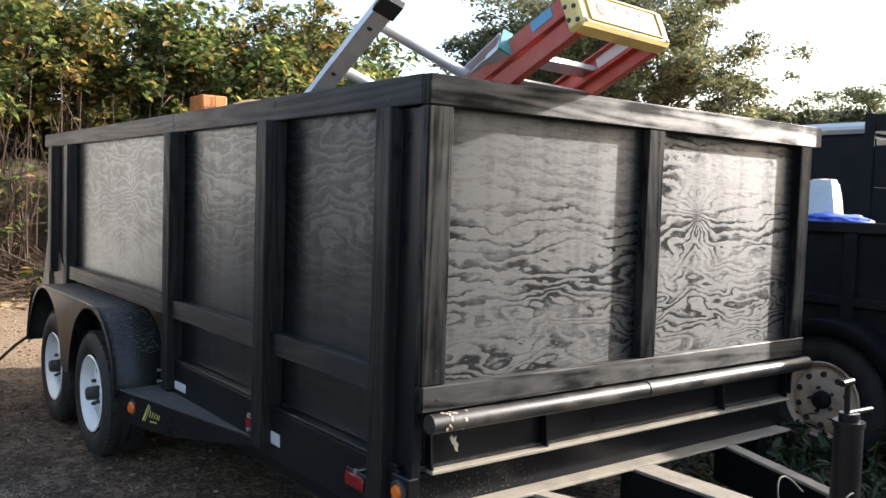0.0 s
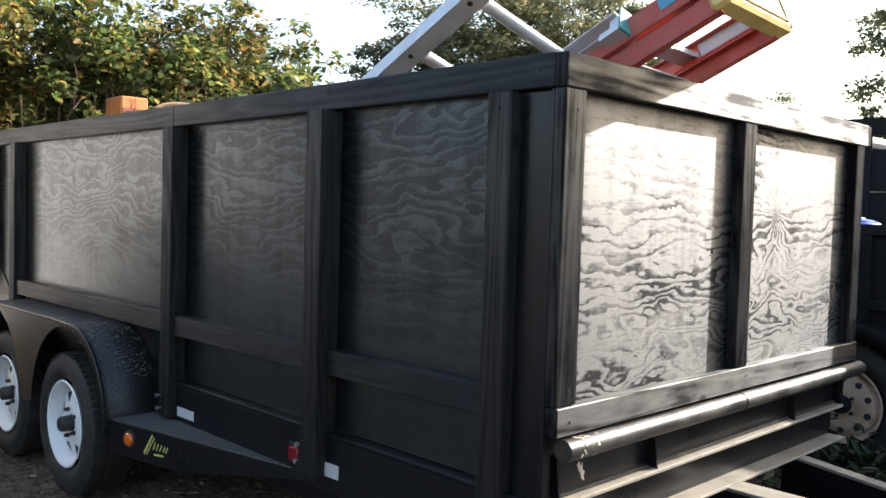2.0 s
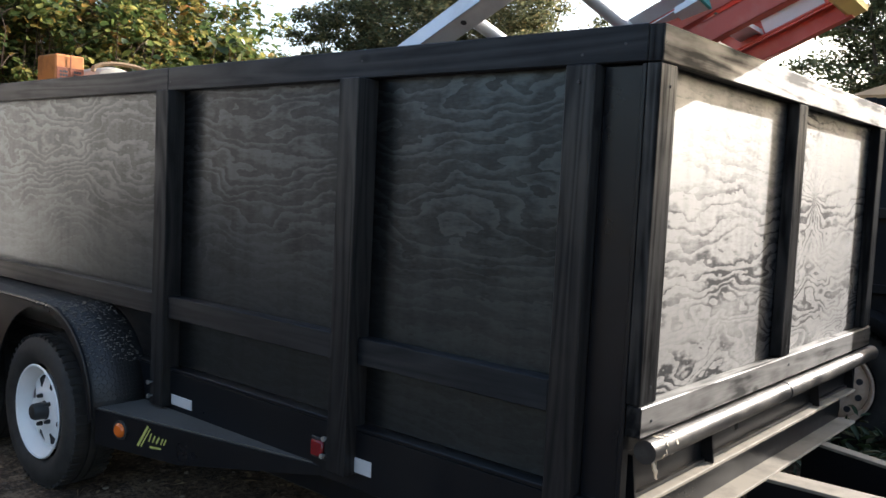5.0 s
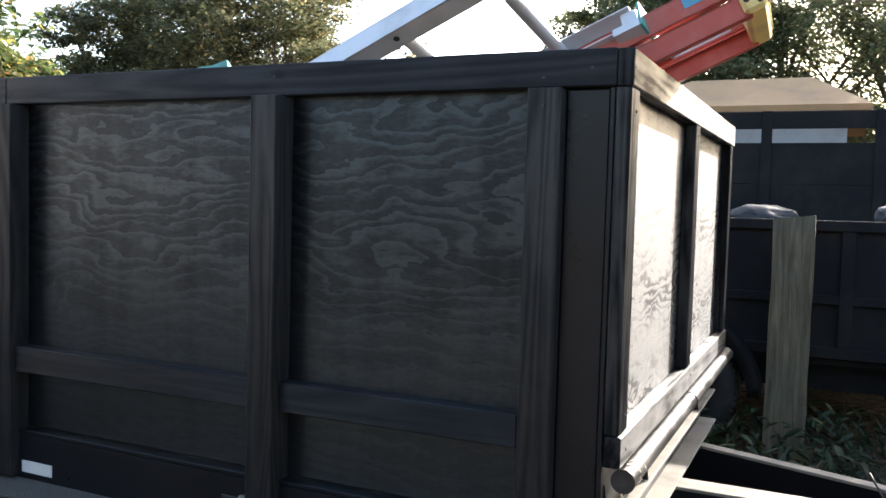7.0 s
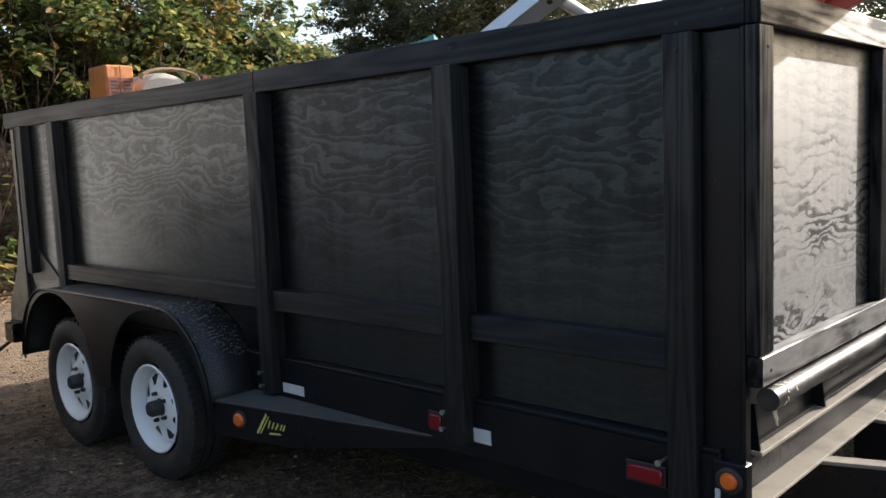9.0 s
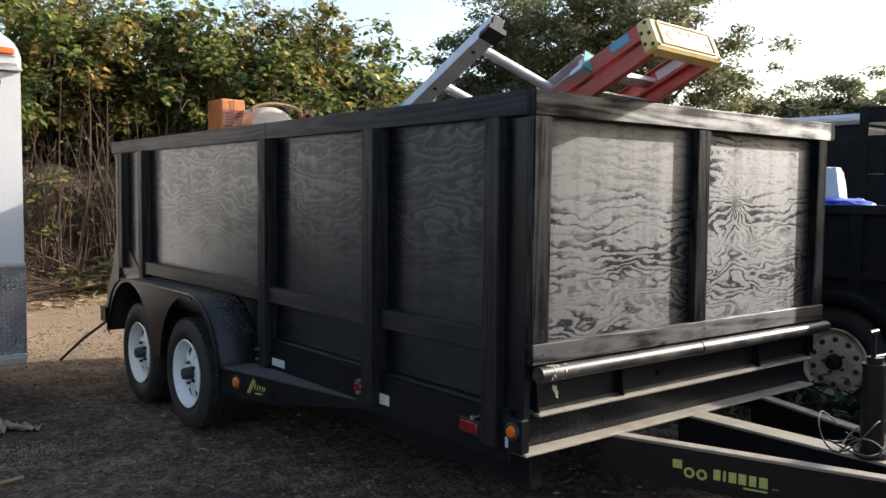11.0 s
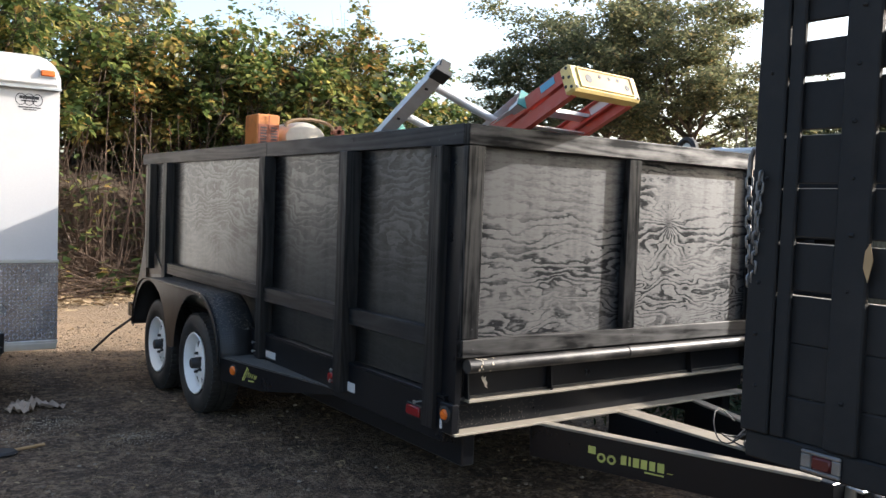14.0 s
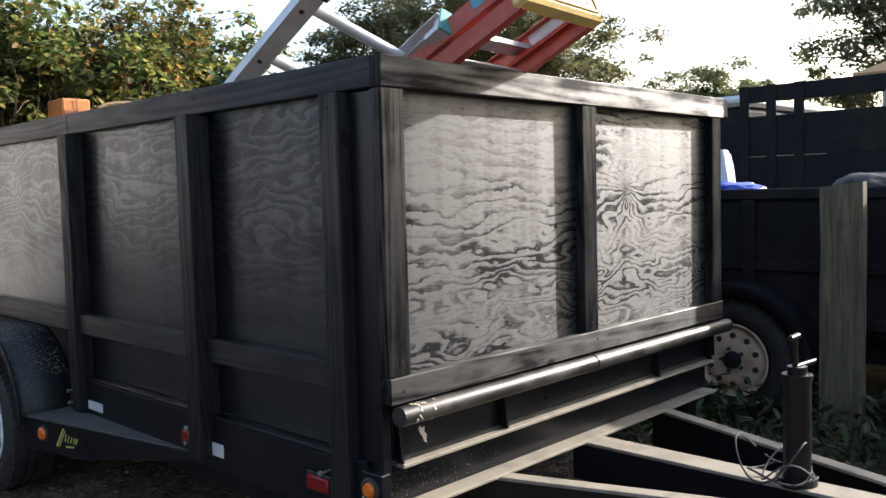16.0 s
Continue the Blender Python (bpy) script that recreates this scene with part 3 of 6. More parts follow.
# rear gate
part("rear_gate", boxes(((SX, L - 0.018, 0.66), (W - 0.06, L + 0.02, RAIL + 0.05)), ((SX, L + 0.02, 1.15), (W - 0.06, L + 0.045, 1.24))), STEEL, trailer)
bm = bmesh.new()
prism(bm, [(4.66, 0.50), (4.98, 0.46), (4.96, 0.62), (4.80, 0.86), (4.70, 1.12), (4.70, RAIL - 0.01), (4.66, RAIL - 0.01)], 0.012, "yz", 0.010)
part("rear_corner_plate", bm, STEEL_WORN, trailer, "dusty steel corner plate")
bm = bmesh.new()
prism(bm, [(4.20, 0.83), (4.60, 0.80), (4.60, 1.05), (4.56, 1.05)], 0.008, "yz", 0.030)
part("rear_gusset", bm, STEEL_WORN, trailer)
part("tail_lamp_box", boxes(((-0.085, 4.70, 0.415), (0.008, 4.835, 0.535)), bevel=0.006), STEEL, trailer)
part("rear_bumper", boxes(((-0.02, 4.78, 0.42), (2.1, 4.92, 0.53)), bevel=0.006), STEEL, trailer)
# front lower body: pipe, channels, ribs
bm = bmesh.new()
rod(bm, (0.030, -0.004, 0.803), (2.095, -0.004, 0.800), 0.030, seg=28)
part("front_pipe", bm, PIPE, trailer, "glossy black steel pipe with chipped end", True)
bm = bmesh.new()
lathe(bm, [(0.0, 0.0295), (0.0, 0.0325), (0.006, 0.0335), (0.012, 0.0325), (0.012, 0.0295)], (1.005, -0.004, 0.8015), 28)
part("weld_seam", bm, PIPE, trailer, "", True)
bm = bmesh.new()
for k in range(16):
    a = random.uniform(-2.4, 0.2)
    x = 0.075 + abs(random.gauss(0, 0.035))
    m = Matrix.Translation((x, -0.004 + 0.0302 * math.sin(a), 0.803 + 0.0302 * math.cos(a))) @ Matrix.Rotation(-a, 4, "X") @ Matrix.Rotation(random.uniform(0, 3), 4, "Z")
    box(bm, (-0.006, -0.003, 0), (0.006 * random.random(), 0.004 * random.random() + 0.001, 0.0010), 0, m)
part("paint_chips", bm, BARE_AND_LIT, trailer, "bare chipped patch at the end of the pipe", kind="stuff")
part("upper_channel", boxes(((0.075, 0.075, 0.645), (2.035, 0.083, 0.838)), ((0.075, 0.070, 0.775), (2.035, 0.0745, 0.835)), bevel=0.001), STEEL, trailer)
part("upper_flange", boxes(((0.075, 0.030, 0.632), (2.035, 0.083, 0.644)), bevel=0.002), LIT_TOP, trailer, "flange top coloured pale for the sun")
for x in (0.075, 0.560, 1.560, 2.020):
    part("stiffener", prism(bmesh.new(), [(0.036, 0.646), (0.0745, 0.646), (0.0745, 0.77), (0.05, 0.77)], 0.008, "yz", x), STEEL, trailer)
part("lower_channel", boxes(((0.0, 0.092, 0.505), (2.045, 0.100, 0.630)), ((0.0, 0.060, 0.618), (2.045, 0.092, 0.6305)), bevel=0.001), STEEL, trailer)
part("lower_flange", boxes(((0.0, 0.022, 0.494), (2.045, 0.100, 0.505)), bevel=0.002), LIT_TOP, trailer, "lower flange top coloured pale for the sun")
bm = bmesh.new()
for _ in range(190):
    x, z = 0.03 + 0.55 * random.random() ** 1.5, random.uniform(0.512, 0.600)
    w, h = random.uniform(0.001, 0.0035), random.uniform(0.001, 0.0028)
    box(bm, (x, 0.0905, z), (x + w, 0.0918, z + h))
FLECK = painted("grey_flaked_paint", (0.22, 0.20, 0.17), 0.6, dirtiness=0.5, scale=40)
part("flaked_paint", bm, FLECK, trailer, "speckles of flaked paint on the lower channel", kind="stuff")
part("hanging_chip", prism(bmesh.new(), [(0.132, 0.742), (0.140, 0.750), (0.147, 0.737), (0.156, 0.745), (0.155, 0.728), (0.166, 0.718), (0.161, 0.704), (0.166, 0.694), (0.155, 0.700), (0.148, 0.718), (0.142, 0.722)], 0.004, "xz", 0.022), BARE_AND_LIT, trailer, "flap of bare torn primer")
# lower side details
part("ledge", boxes(((-0.004, 0.11, 0.644), (0.0395, 4.65, 0.656)), bevel=0.002), STEEL, trailer)
part("serial_label", boxes(((-0.0045, 0.896, 0.508), (-0.001, 0.992, 0.556)), bevel=0.0008), LABEL_WHITE, trailer, "small white label")
part("rating_plate", boxes(((-0.0045, 1.880, 0.512), (-0.001, 2.020, 0.552)), bevel=0.0008), LABEL_WHITE, trailer, "small silver rating plate")


def side_lamp(at, mat, size, shape):
    lamp = bmesh.new()
    x, y, z = at
    if shape == "round":
        lathe(lamp, [(0.0, size), (-0.010, size), (-0.018, size * 0.75), (-0.020, 0.0005)], at, 20)
        bez = lathe(bmesh.new(), [(0.002, size + 0.012), (-0.008, size + 0.012), (-0.011, size + 0.004), (-0.008, size)], at, 20)
    else:
        half = size * (0.42 if shape == "oblong" else 0.9)
        box(lamp, (x - 0.014, y - size, z - half), (x, y + size, z + half), 0.005)
        bez = box(bmesh.new(), (x - 0.002, y - size - 0.008, z - half - 0.008), (x + 0.004, y + size + 0.008, z + half + 0.008), 0.002)
    ob = part("marker_lamp", lamp, mat, trailer, "", True)
    part("lamp_bezel", bez, BLACK_PLASTIC, ob)
    return ob


side_lamp((-0.012, 0.325, 0.548), RED_LENS, 0.055, "oblong")
side_lamp((-0.012, 0.080, 0.584), AMBER, 0.024, "round")
side_lamp((-0.008, 1.135, 0.548), RED_LENS, 0.030, "upright")
part("lamp_bracket", boxes(((-0.010, 0.036, 0.50), (0.028, 0.128, 0.63)), bevel=0.003), STEEL, trailer)
part("bracket_tab", boxes(((-0.0145, 0.105, 0.515), (-0.0105, 0.120, 0.555)), bevel=0.001), LABEL_WHITE, trailer)
for y, z in ((1.062, 0.604), (1.068, 0.546), (0.262, 0.604), (2.108, 0.590), (2.104, 0.536)):
    part("latch_bolt", rods(((0.0, y, z), (-0.052, y, z), 0.0045), ((-0.052, y, z), (-0.060, y, z), 0.009), seg=8), ZINC, trailer, "zinc bolt")
# wedge-shaped step in front of the wheels, and its lettering
bm = prism(bmesh.new(), [(-0.205, 2.225), (0.027, 2.225), (0.027, 1.12), (0.010, 1.12)], 0.006, "xy", 0.484)
step = part("side_step", bm, TREAD_STEP, trailer, "dusty black tread plate step")
flat_uv(step.data, (0, 1), 1.0)
d = Vector((0.215, -1.105, 0)).normalized()
ang = math.atan2(d.y, d.x)
mface = Matrix.Translation((-0.205, 2.225, 0)) @ Matrix.Rotation(ang, 4, "Z")
bm = prism(bmesh.new(), [(0, 0.345), (0.45, 0.352), (1.126, 0.455), (1.126, 0.4835), (0, 0.4835)], 0.008, "xz", -0.008)
bmesh.ops.transform(bm, matrix=mface, verts=bm.verts)
face = part("step_face", bm, STEEL, trailer)
lamp = lathe(bmesh.new(), [(0.0, 0.028), (-0.008, 0.028), (-0.016, 0.020), (-0.018, 0.0005)], (0, 0, 0), 20)
m = mface @ Matrix.Translation((0.150, -0.010, 0.428)) @ Matrix.Rotation(radians(90), 4, "Z")
bmesh.ops.transform(lamp, matrix=m, verts=lamp.verts)
part("marker_lamp", lamp, AMBER, trailer, "round amber lens", True)
bez = lathe(bmesh.new(), [(0.003, 0.038), (-0.004, 0.038), (-0.006, 0.029)], (0, 0, 0), 20)
bmesh.ops.transform(bez, matrix=m, verts=bez.verts)
part("lamp_bezel", bez, BLACK_PLASTIC, trailer, "", True)
# slanted lime strokes stand in for the name on the step
for x0, z0, x1, z1, t in ((0.245, 0.385, 0.300, 0.470, 0.011), (0.262, 0.385, 0.312, 0.462, 0.006), (0.305, 0.412, 0.318, 0.445, 0.007), (0.325, 0.412, 0.338, 0.440, 0.007),
                          (0.345, 0.412, 0.360, 0.438, 0.008), (0.368, 0.412, 0.380, 0.436, 0.007), (0.384, 0.412, 0.396, 0.436, 0.007), (0.310, 0.392, 0.370, 0.396, 0.008)):
    a, b = Vector((x0, -0.0095, z0)), Vector((x1, -0.0095, z1))
    s = (b - a).cross(Vector((0, 1, 0))).normalized() * t / 2
    bm = bmesh.new()
    bm.faces.new([bm.verts.new(mface @ p) for p in (a - s, b - s, b + s, a + s)])
    part("script_stroke", bm, LIME, face)

# ---- wheels and fender ----


def wheel(parent, at, r=0.335, rim_mat=WHITE_RIM, style="spoke"):
    x, y, z = at
    tyre = bmesh.new()
    lathe(tyre, [(0.02, 0.206), (-0.004, 0.222), (-0.018, 0.262), (-0.014, 0.302), (0.000, r - 0.012), (0.012, r - 0.003), (0.035, r), (0.060, r + 0.001), (0.062, r - 0.008),
                 (0.070, r - 0.008), (0.072, r + 0.002), (0.100, r + 0.003), (0.102, r - 0.008), (0.110, r - 0.008), (0.112, r + 0.002), (0.150, r), (0.180, r - 0.006), (0.206, 0.300), (0.206, 0.25), (0.19, 0.206)], at, 56)
    blocks = bmesh.new()
    for k in range(56):
        a = 2 * math.pi * k / 56
        m = Matrix.Translation(at) @ Matrix.Rotation(a, 4, "X")
        box(blocks, (0.002, -0.011, r - 0.014), (0.058, 0.008, r + 0.004), 0, m)
        box(blocks, (0.114, -0.008, r - 0.014), (0.19, 0.011, r + 0.003), 0, m)
    t = part("tyre", tyre, RUBBER, parent, "", True)
    part("tread", blocks, RUBBER, t, kind="stuff")
    rim = bmesh.new()
    lathe(rim, [(-0.006, 0.209), (-0.012, 0.204), (-0.008, 0.196), (0.010, 0.190), (0.024, 0.178), (0.045, 0.176), (0.15, 0.176), (0.16, 0.19)], at, 40)
    if style == "spoke":
        lathe(rim, [(0.066, 0.178), (0.058, 0.170), (0.044, 0.160)], at, 40)
        lathe(rim, [(0.028, 0.040), (0.022, 0.085), (0.028, 0.098)], at, 40)
        face = lambda rad: 0.028 + (rad - 0.098) / 0.062 * 0.016
        for k in range(8):
            m = Matrix.Translation(at) @ Matrix.Rotation(2 * math.pi * (k + 0.5) / 8, 4, "X")
            sec = math.pi / 8
            inner = [Vector((face(0.098), 0.098 * math.sin(a), 0.098 * math.cos(a))) for a in (-sec, -sec * 0.5, 0, sec * 0.5, sec)]
            outer = [Vector((face(0.160), 0.160 * math.sin(a), 0.160 * math.cos(a))) for a in (-sec, -sec * 0.5, 0, sec * 0.5, sec)]
            win = [Vector((face(rr), rr * math.sin(a), rr * math.cos(a))) for rr, a in ((0.154, -sec * 0.62), (0.156, 0.0), (0.154, sec * 0.62), (0.106, sec * 0.22), (0.106, -sec * 0.22))]
            put_v = lambda pts: [rim.verts.new(m @ p) for p in pts]
            vi, vo, vw = put_v(inner), put_v(outer), put_v(win)
            back = put_v([p + Vector((0.003, 0, 0)) for p in win])
            for f in ((vo[0], vo[1], vw[0]), (vo[1], vo[2], vw[1], vw[0]), (vo[2], vo[3], vw[2], vw[1]), (vo[3], vo[4], vw[2]), (vo[0], vw[0], vw[4], vi[0]), (vi[0], vw[4], vi[1]), (vi[1], vw[4], vi[2]),
                      (vi[2], vw[4], vw[3]), (vi[2], vw[3], vi[3]), (vi[3], vw[3], vi[4]), (vo[4], vi[4], vw[3], vw[2])):
                rim.faces.new(f)
            for i in range(5):
                rim.faces.new((vw[i], vw[(i + 1) % 5], back[(i + 1) % 5], back[i]))
    else:
        lathe(rim, [(0.030, 0.176), (0.010, 0.160), (0.000, 0.120), (0.008, 0.085), (0.004, 0.030), (0.02, 0.0005)], at, 40)
    rob = part("rim", rim, rim_mat, t, "", True)
    if style != "spoke":
        for k in range(10):
            a = 2 * math.pi * k / 10
            m = Matrix.Translation((x + 0.0035, y, z)) @ Matrix.Rotation(a, 4, "X") @ Matrix.Translation((0, 0, 0.138)) @ Matrix.Rotation(radians(90), 4, "Y")
            hole = bmesh.new()
            bmesh.ops.create_cone(hole, cap_ends=True, segments=12, radius1=0.017, radius2=0.017, depth=0.012, matrix=m)
            part("rim_hole", hole, INK, t)
    if style == "spoke":
        # Black cone close behind the rim stands for shade in its windows.
        drum = lathe(bmesh.new(), [(0.034, 0.0005), (0.034, 0.098), (0.049, 0.158), (0.072, 0.166), (0.18, 0.172)], at, 32)
        part("brake_drum", drum, STEEL, t, "", True)
    hub = bmesh.new()
    lathe(hub, [(0.08, 0.046), (0.030, 0.045), (0.024, 0.038), (-0.022, 0.036), (-0.030, 0.030), (-0.032, 0.0005)] if style == "spoke" else
          [(0.01, 0.05), (-0.03, 0.045), (-0.05, 0.03), (-0.052, 0.0005)], at, 24)
    part("hub", hub, HUB_GREY if style == "spoke" else NEIGH, t, "", True)
    for k in range(5):
        a = 2 * math.pi * k / 5
        p = Vector((x + (0.024 if style == "spoke" else 0.0), y + 0.066 * math.cos(a), z + 0.066 * math.sin(a)))
        part("lug_nut", rod(bmesh.new(), p + Vector((0.0, 0, 0)), p - Vector((0.022, 0, 0)), 0.011, 0.008, 6), HUB_GREY, t)
    return t


HZ, HF, HR = 0.354, 2.775, 3.615
for y in (HF, HR):
    wheel(trailer, (-0.185, y, HZ))
    part("axle", rods(((0.0, y, HZ), (2.1, y, HZ), 0.035)), STEEL, trailer)
    far = lathe(bmesh.new(), [(-0.1, 0.2), (-0.1, 0.31), (-0.06, 0.335), (0.08, 0.335), (0.11, 0.30), (0.11, 0.2), (0.0, 0.0005)], (2.20, y, HZ), 32)
    part("tyre", far, RUBBER, trailer, "", True)


def fender_outline():
    top = [(2.222, 0.450)]
    for a in np.linspace(172, 96, 12):
        top.append((2.62 + 0.398 * math.cos(radians(a)), 0.455 + 0.395 * math.sin(radians(a))))
    top += [(2.80, 0.852), (3.22, 0.850), (3.64, 0.848)]
    for a in np.linspace(82, 0, 12):
        top.append((3.79 + 0.37 * math.cos(radians(a)), 0.44 + 0.405 * math.sin(radians(a))))
    return top


top = fender_outline()
bm = bmesh.new()
ca = [bm.verts.new((-0.225, y, z)) for y, z in top]
cb = [bm.verts.new((0.026, y, z)) for y, z in top]
for i in range(len(top) - 1):
    bm.faces.new((ca[i], cb[i], cb[i + 1], ca[i + 1]))
me = bpy.data.meshes.new("fender_top")
bm.to_mesh(me)
bm.free()
fend = put("fender_top", me, TREAD_BLACK, trailer, "rolled black tread plate", True)
uv = me.uv_layers.new(name="UVMap")
run = [0.0]
for (y0, z0), (y1, z1) in zip(top, top[1:]):
    run.append(run[-1] + math.hypot(y1 - y0, z1 - z0))
where = {}
for i, (y, z) in enumerate(top):
    where[(round(y, 5), round(z, 5))] = run[i]
for loop in me.loops:
    co = me.vertices[loop.vertex_index].co
    uv.data[loop.index].uv = (co.x, where.get((round(co.y, 5), round(co.z, 5)), co.y))
so = fend.modifiers.new("thick", "SOLIDIFY")
so.thickness = 0.005
low_f, low_r = [[(c + 0.431 * math.cos(radians(a)), 0.400 + 0.431 * math.sin(radians(a))) for a in np.linspace(3, 177, 26)] for c in (2.680, 3.715)]
mid = (low_f[0][0] + low_r[-1][0]) / 2
skirt = top + [(4.16, 0.42)] + low_r + [(mid + 0.03, 0.40), (mid - 0.03, 0.40)] + low_f
bm = prism(bmesh.new(), skirt, 0.006, "yz", -0.229)
part("fender_skirt", bm, STEEL, trailer, "black steel skirt with two wheel arches")
bm = bmesh.new()
for _ in range(420):
    i = random.randrange(4, 13)
    t = random.random()
    y, z = [a + (b - a) * t for a, b in zip(top[i], top[i + 1])]
    s = random.uniform(0.0012, 0.0042)
    x = -0.222 + 0.235 * random.random() ** 1.3
    box(bm, (x - s, y - s, z + 0.0012), (x + s * random.uniform(0.5, 1.5), y + s, z + 0.0032))
part("road_grit", bm, FLECK, trailer, "grey grit and scuffs on the fender", kind="stuff")
bm = bmesh.new()
tube(bm, [(-0.230, y, z) for y, z in top], 0.008, 6)
part("fender_edge", bm, STEEL, trailer, "", True)

# ---- drawbar ----


def channel_beam(name, a, b, height, width, top_mat, label=""):
    a, b = Vector(a), Vector(b)
    d = b - a
    m = Matrix.Translation(a) @ Matrix.Rotation(math.atan2(d.y, d.x), 4, "Z")
    n = d.length
    ob = part(name, boxes(((0, -width / 2, -height), (n, width / 2, -0.012)), bevel=0.002, m=m), STEEL, trailer, label)
    part("beam_top", boxes(((0, -width / 2 - 0.006, -0.0118), (n, width / 2 + 0.006, 0)), bevel=0.002, m=m), top_mat, ob, "beam flange coloured pale for the sun on it")
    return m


m1 = channel_beam("drawbar_beam", (0.50, 0.09, 0.500), (0.925, -1.10, 0.500), 0.165, 0.045, LIT_TOP)
channel_beam("drawbar_beam", (1.62, 0.09, 0.500), (1.195, -1.10, 0.500), 0.165, 0.045, LIT_TOP)
channel_beam("centre_beam", (1.055, 0.09, 0.499), (1.055, -1.02, 0.499), 0.15, 0.10, LIT_TOP)
part("nose_plate", boxes(((0.90, -1.16, 0.36), (1.22, -1.02, 0.494)), bevel=0.004), STEEL, trailer)
# yellow-green shapes stand in for the maker's name
for x0, x1, z0, z1 in ((0.254, 0.290, -0.070, -0.036), (0.410, 0.436, -0.090, -0.050), (0.446, 0.456, -0.090, -0.050), (0.466, 0.494, -0.090, -0.050), (0.502, 0.530, -0.090, -0.050), (0.540, 0.566, -0.090, -0.050), (0.576, 0.606, -0.090, -0.050), (0.620, 0.645, -0.088, -0.085), (0.520, 0.606, -0.106, -0.099)):
    bm = bmesh.new()
    bm.faces.new([bm.verts.new(m1 @ Vector((u + 0.045, -0.0245, v - 0.022))) for u, v in ((x0, z0), (x1, z0), (x1, z1), (x0, z1))])
    part("letter_block", bm, LIME, trailer)
for cx in (0.318, 0.366):
    bm = bmesh.new()
    ring = [[bm.verts.new(m1 @ Vector((cx + 0.045 + r * math.cos(a), -0.0245, -0.102 + r * math.sin(a)))) for a in np.linspace(0, 2 * math.pi, 20, endpoint=False)] for r in (0.021, 0.011)]
    for i in range(20):
        j = (i + 1) % 20
        bm.faces.new((ring[0][i], ring[0][j], ring[1][j], ring[1][i]))
    part("letter_ring", bm, LIME, trailer)
# coupler, jack, cables
coup = part("coupler", rods(((1.06, -1.15, 0.44), (1.06, -1.26, 0.44), 0.034), ((1.06, -1.16, 0.46), (1.06, -1.21, 0.46), 0.052), seg=18), STEEL_WORN, trailer, "worn black coupler", True)
part("pintle_eye", tube(bmesh.new(), [(1.06 + 0.062 * math.sin(a), -1.325 - 0.070 * math.cos(a), 0.445) for a in np.linspace(0, 2 * math.pi, 25)], 0.021, 10), STEEL, coup, "black forged ring", True)
part("coupler_bracket", boxes(((0.98, -1.205, 0.30), (0.992, -1.16, 0.475)), ((0.98, -1.235, 0.463), (1.05, -1.16, 0.475)), bevel=0.003), ZINC, coup, "bare worn bracket")
JX, JY = 1.055, -0.735
jack = part("jack", rods(((JX, JY, 0.40), (JX, JY, 0.832), 0.042), ((JX, JY, 0.832), (JX, JY, 0.848), 0.046), ((JX, JY, 0.848), (JX, JY, 0.872), 0.030), seg=24), STEEL, trailer, "black crank jack", True)
part("jack_leg", rods(((JX, JY, 0.150), (JX, JY, 0.40), 0.033), seg=18), STEEL, jack, "", True)
part("crank_handle", rods(((JX - 0.02, JY, 0.872), (JX + 0.11, JY - 0.01, 0.872), 0.009), ((JX - 0.015, JY, 0.872), (JX - 0.020, JY, 0.968), 0.009), ((JX - 0.055, JY, 0.966), (JX + 0.005, JY, 0.968), 0.010), seg=10), STEEL, jack, "", True)
part("jack_collar", rods(((JX, JY, 0.495), (JX, JY, 0.52), 0.062), seg=18), STEEL, jack)
for k in range(4):
    rr, zz = 0.060 + 0.014 * k, 0.525 + 0.010 * k
    pts = [(JX - 0.02 * k + rr * (1.1 + 0.3 * math.sin(k)) * math.cos(a), JY + 0.02 * k + rr * math.sin(a), zz - 0.02 + (0.05 + 0.02 * k) * math.sin(a + k) ** 2 * (0.4 + 0.6 * (k % 2))) for a in np.linspace(0.3 * k, 0.3 * k + 6.0, 28)]
    cab = part("cable", tube(bmesh.new(), pts, 0.0032, 6), CABLE if k == 1 else BLACK_PLASTIC, trailer, "looped wiring cable", True)
pts = [(0.91, -1.06, 0.37), (0.92, -1.09, 0.29), (0.94, -1.14, 0.235), (0.97, -1.19, 0.232), (0.985, -1.215, 0.28), (0.986, -1.20, 0.42)]


